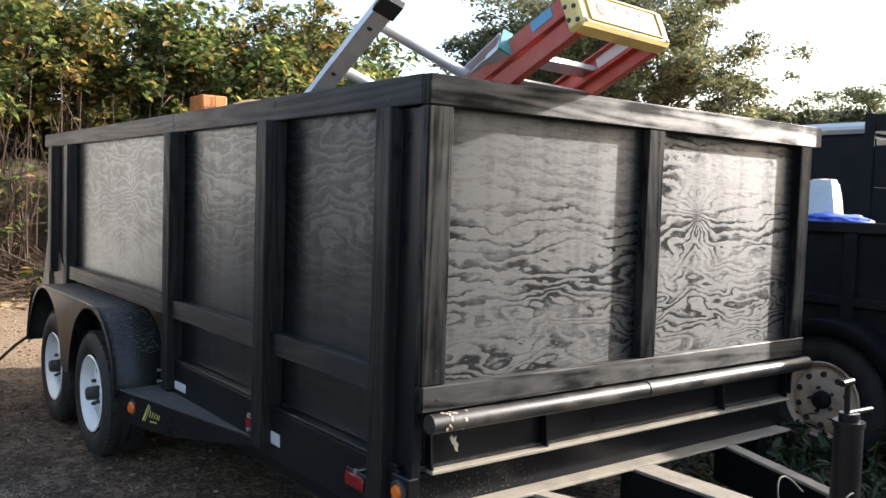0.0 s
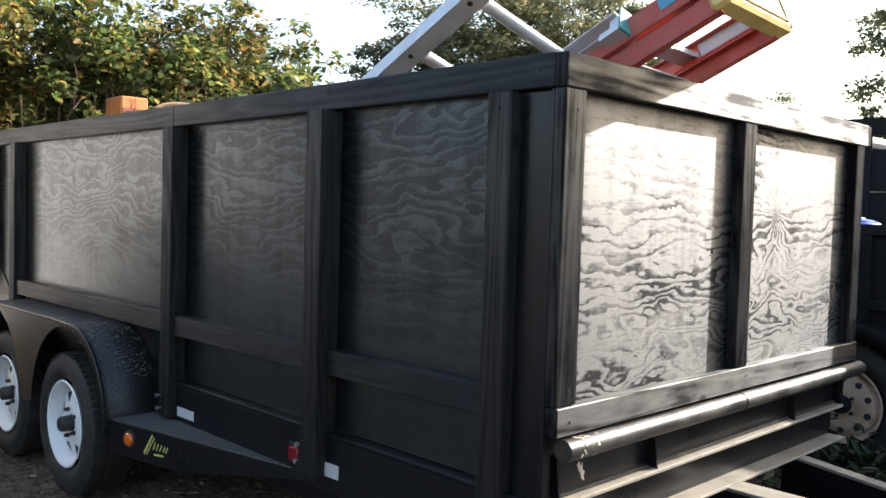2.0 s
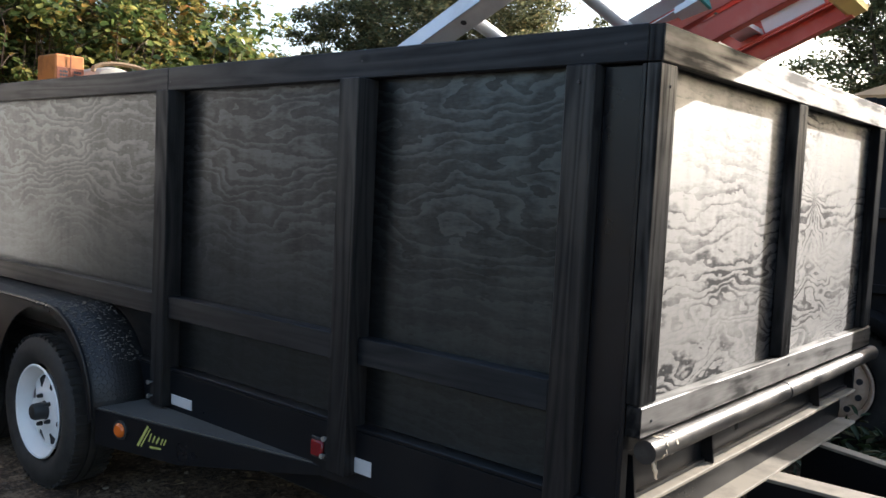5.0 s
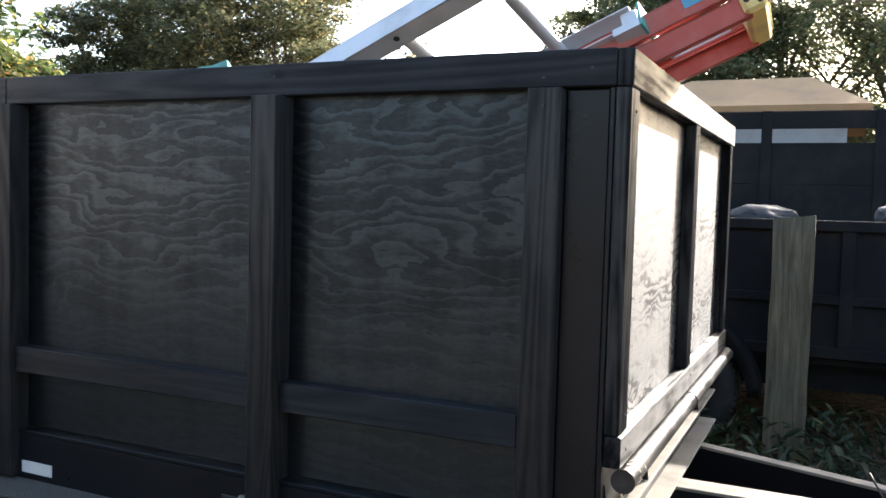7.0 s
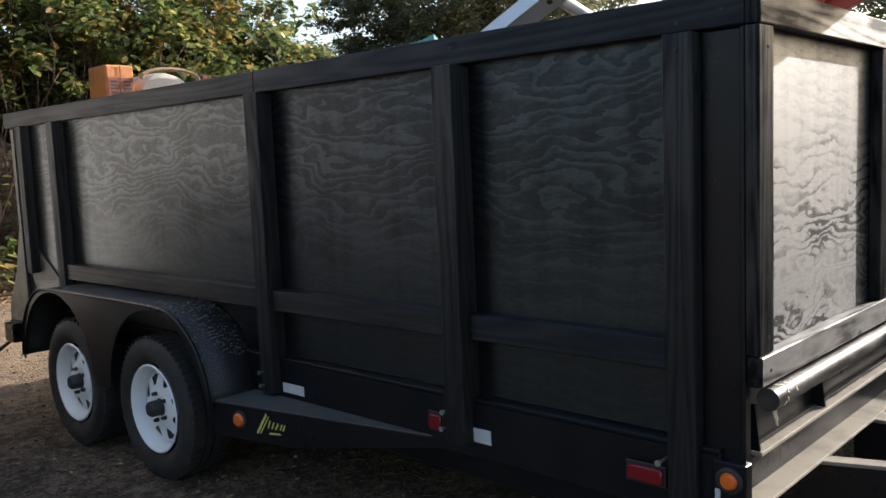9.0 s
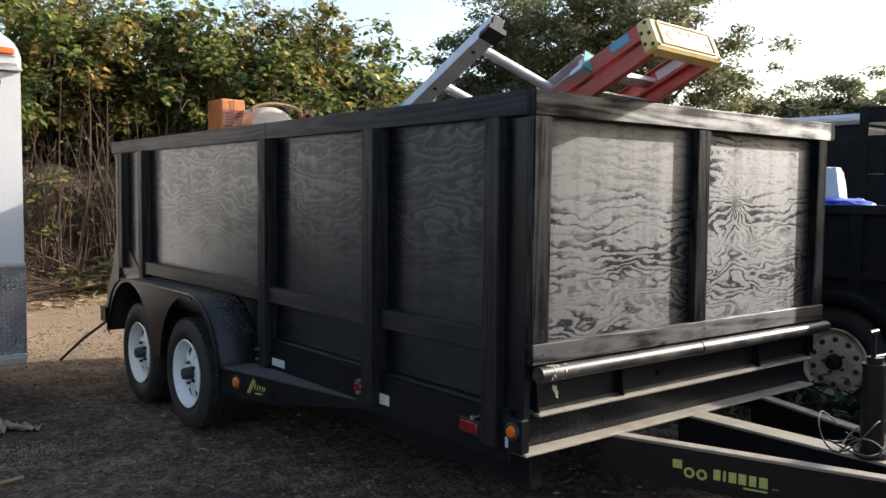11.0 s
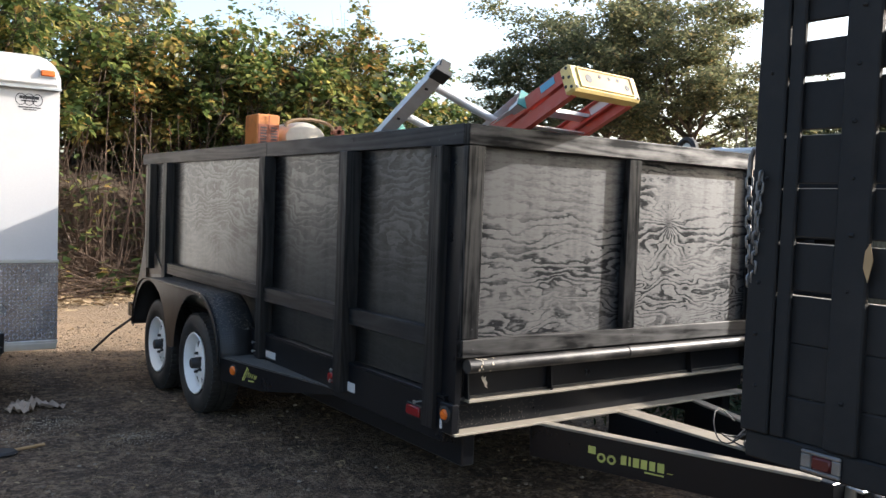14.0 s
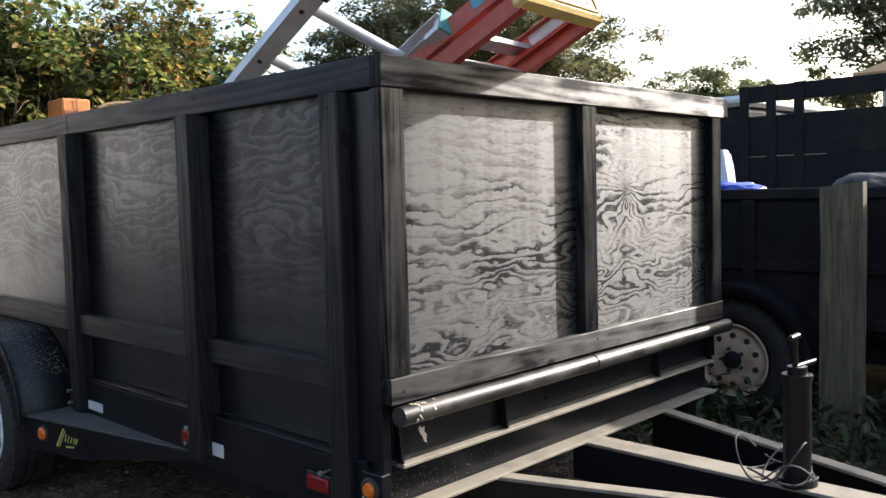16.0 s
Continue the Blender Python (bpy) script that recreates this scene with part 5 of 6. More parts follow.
# ---- tall stake-side box behind ----
tb = thing("tall_box_trailer", "tall black slatted box trailer behind the old one", "trailer")
TX = 5.15
for z0, z1 in ((0.9, 1.28), (1.284, 1.66), (1.664, 1.985), (2.095, 2.225)):
    part("side_board", boxes(((TX, -4.2, z0), (TX + 0.03, 1.34, z1)), bevel=0.003), NEIGH, tb)
for y in (1.30, 1.08, 0.86, 0.1, -0.7, -1.6, -2.6, -3.8):
    part("side_stake", boxes(((TX - 0.014, y - 0.04, 0.8), (TX - 0.001, y + 0.04, 2.23)), bevel=0.003), NEIGH, tb)
part("bed", boxes(((TX - 0.02, -4.2, 0.62), (TX + 2.0, 1.34, 0.80)), ((TX + 1.9, -4.2, 0.8), (TX + 1.93, 1.34, 1.9))), NEIGH, tb)
for y in (-0.5, -1.3):
    part("tyre", lathe(bmesh.new(), [(0.0, 0.2), (-0.02, 0.30), (0.02, 0.36), (0.16, 0.36), (0.2, 0.3), (0.2, 0.2)], (TX, y, 0.45), 24), RUBBER, tb, "", True)
van = thing("box_van", "dark box van with a white roof", "van")
part("body", boxes(((5.9, 1.64, 0.55), (9.6, 3.56, 2.15)), bevel=0.05), NEIGH, van)
part("roof", boxes(((5.88, 1.62, 2.152), (9.62, 3.58, 2.25)), bevel=0.035), WHITE_SKIN, van, "white roof")
for vx in (6.4, 8.8):
    part("tyre", lathe(bmesh.new(), [(0.0, 0.2), (-0.02, 0.30), (0.02, 0.36), (0.16, 0.36), (0.2, 0.3), (0.2, 0.2)], (0, 0, 0), 24), RUBBER, van, "", True).matrix_world = Matrix.Translation((vx, 3.48, 0.45)) @ Matrix.Rotation(radians(-90), 4, "Z")

# ---- timber post, roof, machine ----
bm = bmesh.new()
box(bm, (2.895, -0.335, 0.02), (2.955, -0.125, 1.430), 0)
bmesh.ops.subdivide_edges(bm, edges=list(bm.edges), cuts=7, use_grid_fill=True)
for v in bm.verts:
    v.co += Vector((noise.noise(v.co * 5), noise.noise(v.co * 5 + Vector((9, 0, 0))), 0)) * 0.007
    if v.co.z > 1.43:
        v.co.z += (-(v.co.y + 0.23)) * 0.12
tagged(part("timber_post", bm, TIMBER, None, "", True), "weathered grey squared timber post in the weeds", "post")

shed = thing("shed", "low shed with a tan shingled hip roof", "building")
bm = bmesh.new()
e = [(15.0, -0.9), (21.0, -0.9), (21.0, 3.75), (15.0, 3.75)]
ev = [bm.verts.new((x, y, 3.40)) for x, y in e]
r0, r1 = bm.verts.new((17.2, 0.2, 4.20)), bm.verts.new((17.2, 2.6, 4.20))
for f in ((ev[0], ev[1], r0), (ev[1], ev[2], r1, r0), (ev[2], ev[3], r1), (ev[3], ev[0], r0, r1)):
    bm.faces.new(f)
rf = part("roof", bm, SHINGLE, shed, "tan shingled hip roof")
so = rf.modifiers.new("thick", "SOLIDIFY")
so.thickness = 0.12
part("wall", boxes(((15.4, -0.5, 0.0), (20.6, 3.35, 3.38))), WALLPAINT, shed)

mach = thing("orange_machine", "orange steel machine housing with a rust-brown lower half", "machine")
my = 9.75
part("housing", boxes(((3.125, my, 0.9), (3.50, my + 0.5, 2.82)), bevel=0.02), ORANGE, mach)
part("lower_panel", boxes(((3.14, my - 0.012, 1.6), (3.485, my - 0.002, 2.66)), bevel=0.004), RUSTRED, mach, "rust-brown lower panel")
part("seam", boxes(((3.304, my - 0.018, 1.6), (3.320, my - 0.0125, 2.81)), bevel=0.001), RUSTRED, mach)
for cx in (3.225, 3.40):
    for r in range(6):
        for c in (-0.035, 0.0, 0.035):
            part("dark_mark", box(bmesh.new(), (cx + c - 0.014, my - 0.016, 2.37 + 0.045 * r), (cx + c + 0.014, my - 0.0125, 2.397 + 0.045 * r)), INK, mach)
tank = thing("white_tank", "white rounded tank end with a tan wooden rim", "tank")
bm = bmesh.new()
lathe(bm, [(0.0, 0.0005), (0.03, 0.20), (0.10, 0.32), (0.22, 0.36), (0.8, 0.36), (0.82, 0.0005)], (0, 0, 0), 32)
bmesh.ops.transform(bm, matrix=Matrix.Translation((3.985, my - 0.05, 2.50)) @ Matrix.Rotation(radians(90), 4, "Z") @ Matrix.Diagonal((1, 1.08, 0.74, 1)), verts=bm.verts)
part("drum", bm, CREAM, tank, "", True)
part("rim", tube(bmesh.new(), [(3.985 + 0.42 * math.cos(a), my - 0.08, 2.665 + 0.125 * math.sin(a)) for a in np.linspace(-0.1, math.pi + 0.1, 9)], 0.030, 6), TAN_RIM, tank)
part("stand", boxes(((3.85, my, 0.9), (4.27, my + 0.6, 2.3))), RUSTRED, tank)
part("bracket", boxes(((4.52, my, 1.0), (4.60, my + 0.1, 2.74)), ((4.44, my, 2.60), (4.66, my + 0.08, 2.68)), bevel=0.005), RUSTRED, tank, "rust-red bracket")

fm = thing("black_machine", "black machine top with a round pale-centred wheel", "machine")
fx, fy = 7.4, 4.9
part("hood", boxes(((fx, fy - 0.55, 0.08), (fx + 0.9, fy + 0.10, 2.30)), ((fx + 0.1, fy - 0.9, 0.08), (fx + 0.8, fy - 0.55, 2.22)), bevel=0.06), NEIGH, fm)
wh = lathe(bmesh.new(), [(0.0, 0.09), (-0.03, 0.13), (0.0, 0.17), (0.06, 0.17), (0.06, 0.09)], (fx - 0.01, fy + 0.02, 2.40), 24)
part("ring", wh, RUBBER, fm, "", True)
part("ring_centre", lathe(bmesh.new(), [(0.02, 0.0005), (0.02, 0.092), (0.05, 0.092)], (fx - 0.01, fy + 0.02, 2.40), 24), SACK, fm, "pale round centre")
part("lid", boxes(((fx + 0.1, fy - 0.50, 2.302), (fx + 0.6, fy - 0.28, 2.42)), bevel=0.02), LABEL_WHITE, fm, "pale lid")

# ---- vegetation ----
rng = np.random.default_rng(7)


def leaf_mesh(name, centres, sizes, mat, fold=0.25, tilt=0.9, wide=0.55, full=True):
    """Many small folded leaves in one mesh: pointed outline, bent along the midrib."""
    n = len(centres)
    c = np.asarray(centres)
    s = np.asarray(sizes)[:, None]
    yaw = rng.uniform(0, 2 * np.pi, n)
    drop = rng.uniform(-tilt, tilt * 0.5, n)
    d = np.stack([np.cos(yaw) * np.cos(drop), np.sin(yaw) * np.cos(drop), np.sin(drop)], 1)
    side = np.cross(d, np.array([0, 0, 1.0])) + rng.normal(0, 0.35, (n, 3))
    side /= np.linalg.norm(side, axis=1, keepdims=True)
    nor = np.cross(side, d)
    if full:
        pts = [c, c + s * (0.35 * d + 0.5 * wide * side + fold * 0.3 * nor), c + s * (0.72 * d + 0.36 * wide * side + fold * 0.15 * nor), c + s * (d - 0.12 * nor),
               c + s * (0.72 * d - 0.36 * wide * side + fold * 0.15 * nor), c + s * (0.35 * d - 0.5 * wide * side + fold * 0.3 * nor)]
        tri = np.array([[0, 1, 2, 3], [0, 3, 4, 5]])
    else:
        pts = [c, c + s * (0.5 * d + 0.5 * wide * side + fold * 0.3 * nor), c + s * d, c + s * (0.5 * d - 0.5 * wide * side + fold * 0.3 * nor)]
        tri = np.array([[0, 1, 2, 3]])
    k = len(pts)
    v = np.stack(pts, 1).reshape(-1, 3)
    f = (np.arange(n)[:, None, None] * k + tri[None]).reshape(-1, tri.shape[1])
    me = bpy.data.meshes.new(name)
    me.vertices.add(len(v))
    me.vertices.foreach_set("co", v.astype(np.float32).ravel())
    me.loops.add(f.size)
    me.loops.foreach_set("vertex_index", f.astype(np.int32).ravel())
    me.polygons.add(len(f))
    me.polygons.foreach_set("loop_start", np.arange(0, f.size, f.shape[1], dtype=np.int32))
    me.polygons.foreach_set("loop_total", np.full(len(f), f.shape[1], dtype=np.int32))
    me.update(calc_edges=True)
    me.validate()
    return me


def bend(a, b, sag, n=5):
    a, b = Vector(a), Vector(b)
    off = Vector((random.gauss(0, 1), random.gauss(0, 1), 0)) * sag
    return [a.lerp(b, t) + off * math.sin(math.pi * t) for t in np.linspace(0, 1, n)]


def bush(x, y, height, spread, stems, leaves, size, low=0.25, lean=0.0, mat=LEAF):
    """A thicket: many thin canes from one foot, with leaves in loose clumps on their upper parts."""
    z = ground_z(x, y)
    ob = thing("bush", "leafy green shrub with thin brown canes on the bank" if mat == LEAF else "yellowing rust-tinged shrub with thin brown canes on the bank", "bush", "shrubs on the bank", (0, 0, 0))
    bm = bmesh.new()
    tips, cl = [], []
    for _ in range(stems):
        a = random.uniform(0, 2 * math.pi)
        r0, r1 = random.uniform(0, 0.5) * spread, spread * math.sqrt(random.random())
        h = height * random.uniform(0.66, 1.0) * (1 - 0.25 * (r1 / spread) ** 2)
        p0 = Vector((x + r0 * math.cos(a), y + 0.6 * r0 * math.sin(a), z - 0.1))
        p0.z = ground_z(p0.x, p0.y) - 0.05
        p1 = Vector((x + r1 * math.cos(a) + lean, y + 0.7 * r1 * math.sin(a), z + h))
        line = bend(p0, p1, 0.18 * spread)
        r = random.uniform(0.006, 0.016)
        tube(bm, line, [r, r * 0.9, r * 0.75, r * 0.55, r * 0.25], 4)
        for _ in range(4):
            t = random.uniform(low, 1.0)
            i = min(3, int(t * 4))
            q = line[i].lerp(line[i + 1], t * 4 - i)
            e = q + Vector((random.gauss(0, 0.34), random.gauss(0, 0.30), random.uniform(-0.12, 0.34)))
            tube(bm, [q, q.lerp(e, 0.5) + Vector((0, 0, 0.04)), e], [r * 0.5, r * 0.35, r * 0.15], 3)
            cl.append(e)
            cl.append(q.lerp(e, 0.6))
    part("stem_thicket", bm, CANE, ob, kind="stuff")
    wgt = rng.uniform(0.03, 1.0, len(cl)) ** 2.6
    idx = rng.choice(len(cl), leaves, p=wgt / wgt.sum())
    c = np.array([tuple(p) for p in cl])[idx] + rng.normal(0, 1, (leaves, 3)) * np.array([0.11, 0.11, 0.09])
    s = rng.uniform(0.45, 1.2, leaves) * size
    put("foliage", leaf_mesh("foliage", c, s, mat, wide=0.78), mat, ob)
    return ob


SHRUBS = [(-6.6, 10.4, 3.6, 1.5), (-4.8, 10.9, 4.0, 1.4), (-3.2, 10.3, 3.3, 1.3), (-1.9, 10.7, 3.7, 1.2), (-0.6, 10.9, 3.5, 1.2), (0.5, 11.5, 3.3, 1.2), (1.5, 11.9, 3.1, 1.2), (2.5, 11.7, 3.2, 1.2),
          (3.5, 12.0, 3.2, 1.2), (4.5, 11.7, 3.4, 1.1), (5.5, 12.1, 3.8, 1.1), (6.4, 12.5, 3.8, 1.1), (7.3, 12.6, 3.5, 1.0), (8.2, 13.0, 3.0, 0.9), (1.0, 13.6, 3.6, 1.5), (3.2, 13.8, 3.2, 1.5), (-1.4, 13.2, 4.3, 1.6), (5.4, 14.0, 2.7, 1.4), (-3.8, 13.2, 3.8, 1.6), (-6.2, 13.4, 3.8, 1.6), (0.0, 13.4, 2.6, 1.4), (2.1, 13.4, 2.4, 1.4), (4.3, 13.6, 2.4, 1.4), (7.2, 14.4, 2.4, 1.4)]
for k, (sx, sy, sh, sr) in enumerate(SHRUBS):
    bush(sx, sy, sh, sr, 24, 3500 if sy < 12.9 else 4200, 0.138, 0.29 if sy < 12.9 else 0.02, 0.0, LEAF_RUST if k in (1, 6, 10) else LEAF)


bush(5.5, 9.6, 4.35, 0.75, 6, 260, 0.20, 0.62)
for sx, sy, sh in ((0.75, 10.15, 2.1), (1.75, 10.45, 1.7), (-0.75, 10.0, 1.6), (-2.0, 9.9, 1.8)):
    bush(sx, sy, sh, 0.60, 26, 170, 0.12, 0.30)
bush(4.9, 10.5, 3.6, 0.9, 14, 1100, 0.155, 0.35)
bush(6.1, 10.2, 3.75, 0.9, 12, 900, 0.16, 0.35, 0.0, LEAF_RUST)


def tree(x, y, height, crown_lo, radius, leaves, size, mat, lean=(0, 0), limbs=9, label="broadleaf tree with a broad domed crown"):
    """A tapered trunk whose limbs fan out to a dome; the leaves lie in flat pads at the limb ends, with gaps between."""
    z = ground_z(x, y) - 0.1
    ob = thing("tree", label, "tree", "trees behind the yard")
    bm = bmesh.new()
    line = bend((x, y, z), (x + lean[0], y + lean[1], z + height * 0.80), 0.03 * height, 7)
    r0 = 0.020 * height
    tube(bm, line, [r0 * (1 - 0.13 * i) for i in range(7)], 8)
    share = 0.45 + 0.40 * crown_lo
    heart = Vector((x + lean[0], y + lean[1], z + height * share))
    rise = height * (1 - share)
    pads = []
    for k in range(limbs):
        up = -0.42 + 1.40 * (k + random.random()) / limbs
        a = 2.4 * k + random.uniform(-0.5, 0.5)
        flat = math.sqrt(max(0.04, 1 - up * up)) * random.uniform(0.70, 1.10)
        e = heart + Vector((radius * flat * math.cos(a), radius * flat * math.sin(a), rise * up * random.uniform(0.88, 1.06)))
        t = min(0.97, max(crown_lo * 0.8, crown_lo + 0.45 * (up + 0.3) * (1 - crown_lo)))
        i = min(5, int(t * 6))
        q = line[i].lerp(line[i + 1], t * 6 - i)
        limb = bend(q, e, 0.10 * radius, 5)
        rr = r0 * (1 - 0.7 * t) * 0.6
        tube(bm, limb, [rr, rr * 0.8, rr * 0.6, rr * 0.4, rr * 0.2], 5)
        pads += [(e, 1.0), (limb[3], 0.55)]
        for _ in range(5):
            j = random.choice((2, 3, 4))
            tw = limb[j] + Vector((random.gauss(0, 0.24), random.gauss(0, 0.24), random.uniform(-0.05, 0.16))) * radius
            tube(bm, [limb[j], limb[j].lerp(tw, 0.5) + Vector((0, 0, 0.03 * radius)), tw], [rr * 0.3, rr * 0.22, rr * 0.1], 4)
            pads.append((tw, random.uniform(0.35, 0.95)))
    part("trunk", bm, BARK, ob)
    w = np.array([p[1] for p in pads]) ** 1.5
    idx = rng.choice(len(pads), leaves, p=w / w.sum())
    wide = np.array([p[1] for p in pads])[idx][:, None]
    off = np.clip(rng.normal(0, 1, (leaves, 3)), -1.8, 1.8) * np.array([0.125, 0.125, 0.058]) * radius * wide
    c = np.array([tuple(p[0]) for p in pads])[idx] + off
    put("crown", leaf_mesh("crown", c, rng.uniform(0.55, 1.2, leaves) * size, mat, full=False, wide=0.7), mat, ob)
    return ob


def at_bearing(deg, dist, origin=(-1.9, -1.6)):
    return origin[0] + dist * math.cos(radians(deg)), origin[1] + dist * math.sin(radians(deg))


for deg, dist, h, lo, rad, n, mat in ((48.3, 26, 6.7, 0.48, 1.9, 10000, LEAF_FAR), (43.2, 25, 8.0, 0.50, 3.0, 20000, LEAF_FAR), (37.6, 25, 7.7, 0.48, 2.8, 18000, LEAF_FAR), (52.0, 30, 4.2, 0.2, 1.9, 7000, LEAF_FAR), (45.5, 31, 4.4, 0.08, 2.4, 9000, LEAF_FAR), (40.0, 31, 4.2, 0.08, 2.6, 9000, LEAF_FAR),
                                      (30.4, 38, 5.7, 0.06, 2.6, 20000, LEAF_FAR), (27.0, 41, 6.7, 0.06, 2.8, 22000, LEAF_DARK), (23.8, 40, 5.9, 0.06, 1.9, 14000, LEAF_DARK), (33.3, 22, 4.6, 0.3, 0.9, 350, LEAF_FAR),
                                      (12.4, 25, 9.4, 0.12, 2.8, 42000, LEAF_DARK), (6.0, 27, 9.4, 0.15, 3.6, 22000, LEAF_DARK), (-1.0, 26, 9.0, 0.15, 3.6, 18000, LEAF_DARK), (-8.0, 28, 8.4, 0.18, 3.6, 7000, LEAF_DARK),
                                      # Five unseen trees, added to darken what the trailer's side wall reflects.
                                      (148.0, 24, 9.0, 0.12, 3.6, 7000, LEAF_DARK), (160.0, 22, 9.6, 0.12, 3.8, 7000, LEAF_DARK), (172.0, 23, 9.0, 0.12, 3.8, 7000, LEAF_DARK), (184.0, 22, 9.8, 0.12, 3.8, 7000, LEAF_DARK), (197.0, 24, 9.2, 0.12, 3.8, 7000, LEAF_DARK),
                                      (56.0, 34, 5.6, 0.15, 2.8, 6000, LEAF_FAR), (63.0, 30, 6.5, 0.2, 3.0, 6000, LEAF_FAR),
                                      (82.0, 18, 7.2, 0.25, 2.6, 14000, LEAF_FAR), (91.0, 18, 7.0, 0.25, 2.6, 13000, LEAF_FAR)):
    tx, ty = at_bearing(deg, dist)
    tree(tx, ty, h, lo, rad, int(n * 1.9), 0.140 if dist < 35 else 0.20, mat, limbs=38 if lo < 0.2 and deg < 35 else 22)

# far woods all round close the horizon
c = []
for a in np.linspace(0, 2 * math.pi, 900, endpoint=False):
    for _ in range(26):
        r = random.uniform(70, 84)
        hh = 5.2 + 2.0 * noise.noise((math.cos(a) * 6, math.sin(a) * 6, 0)) + 1.2 * noise.noise((math.cos(a) * 25, math.sin(a) * 25, 3))
        c.append((r * math.cos(a) + random.gauss(0, 0.3), r * math.sin(a) + random.gauss(0, 0.3), hh * random.random() ** 0.6))
tagged(put("far_woods", leaf_mesh("far_woods", c, rng.uniform(0.6, 1.2, len(c)) * 1.1, LEAF_FAR, full=False, wide=0.8), LEAF_FAR), "distant belt of green woods round the yard", "woods", kind="stuff")

# dead stalks, straw and brush at the foot of the bank
bm = bmesh.new()
for _ in range(1100):
    x = random.uniform(-6.0, 5.5)
    d = abs(random.gauss(0.7, 0.65))
    y = bank_line(x) + d
    z = ground_z(x, y)
    a = random.uniform(0, 2 * math.pi)
    ln = random.uniform(0.3, 1.3)
    up = random.uniform(0.0, 1.0) ** 1.6
    e = Vector((x + math.cos(a) * ln * (1 - up), y + math.sin(a) * ln * 0.5 * (1 - up), 0))
    e.z = max(ground_z(e.x, e.y) + 0.02, z + ln * up)
    r = random.uniform(0.004, 0.010)
    tube(bm, bend((x, y, z - 0.02), e, 0.08 * ln, 4), [r, r, r * 0.8, r * 0.4], 4)
for _ in range(30):
    x = random.uniform(-5.5, 5.0)
    y = bank_line(x) + random.uniform(0.5, 2.2)
    z = ground_z(x, y)
    hgt = random.uniform(0.9, 2.6)
    r = random.uniform(0.005, 0.013)
    tube(bm, bend((x, y, z - 0.03), (x + random.gauss(0, 0.25), y + random.gauss(-0.1, 0.2), z + hgt), 0.07, 5), [r, r, r * 0.8, r * 0.6, r * 0.3], 4)
for cx, cy, n in ((0.97, 9.75, 7), (1.44, 9.85, 10), (-0.2, 9.6, 6), (-1.2, 9.5, 5), (2.1, 10.3, 8), (-2.4, 9.6, 6)):
    for _ in range(n):
        x, y = cx + random.gauss(0, 0.09), cy + random.gauss(0, 0.10)
        z = ground_z(x, y)
        r = random.uniform(0.007, 0.014)
        tube(bm, bend((x, y, z - 0.05), (x + random.gauss(0, 0.34), y + random.gauss(0.05, 0.2), z + random.uniform(1.2, 3.0)), 0.14, 6), [r, r, r * 0.9, r * 0.8, r * 0.6, r * 0.4], 5)
for _ in range(340):
    x = random.uniform(-4.0, 3.5)
    y = bank_line(x) + random.uniform(-0.15, 0.75)
    z = ground_z(x, y) + random.uniform(0.02, 0.30)
    a, ln = random.uniform(0, 2 * math.pi), random.uniform(0.5, 1.5)
    e = Vector((x + math.cos(a) * ln, y + math.sin(a) * ln * 0.35, 0))
    e.z = ground_z(e.x, e.y) + random.uniform(0.02, 0.45)
    r = random.uniform(0.005, 0.013)
    tube(bm, bend((x, y, z), e, 0.09 * ln, 5), [r, r, r * 0.9, r * 0.7, r * 0.4], 5)
tagged(part("dead_stalks", bm, CANE), "tangle of dry dead stalks at the foot of the bank", "brush", kind="stuff")
c = []
for _ in range(9000):
    x = random.uniform(-6, 5.5)
    y = bank_line(x) + random.gauss(-0.05, 0.40)
    c.append((x, y, ground_z(x, y) + random.uniform(0.005, 0.06)))
tagged(put("straw_litter", leaf_mesh("straw_litter", c, rng.uniform(0.08, 0.28, len(c)), STRAW, tilt=0.35, wide=0.14, full=False), STRAW), "dry straw and dead leaves below the bank", "litter", kind="stuff")
c = []
for _ in range(2600):
    x, y = random.uniform(-4.5, 4), random.uniform(-2.5, 9.5)
    c.append((x, y, ground_z(x, y) + 0.006))
tagged(put("dead_leaves", leaf_mesh("dead_leaves", c, rng.uniform(0.015, 0.045, len(c)), STRAW, tilt=0.25, wide=0.5), STRAW), "scattered dead leaves and chaff on the dirt", "litter", kind="stuff")

c = []
for _ in range(7000):
    x, y = random.uniform(-4.0, 3.5), random.uniform(-2.2, 8.5)
    if noise.noise((x * 0.7, y * 0.7, 2.0)) > -0.1:
        c.append((x, y, ground_z(x, y) + 0.007))
tagged(put("chaff", leaf_mesh("chaff", c, rng.uniform(0.03, 0.11, len(c)), STRAW, tilt=0.2, wide=0.07, full=False), STRAW), "dry twigs and chaff strewn on the dirt", "litter", kind="stuff")


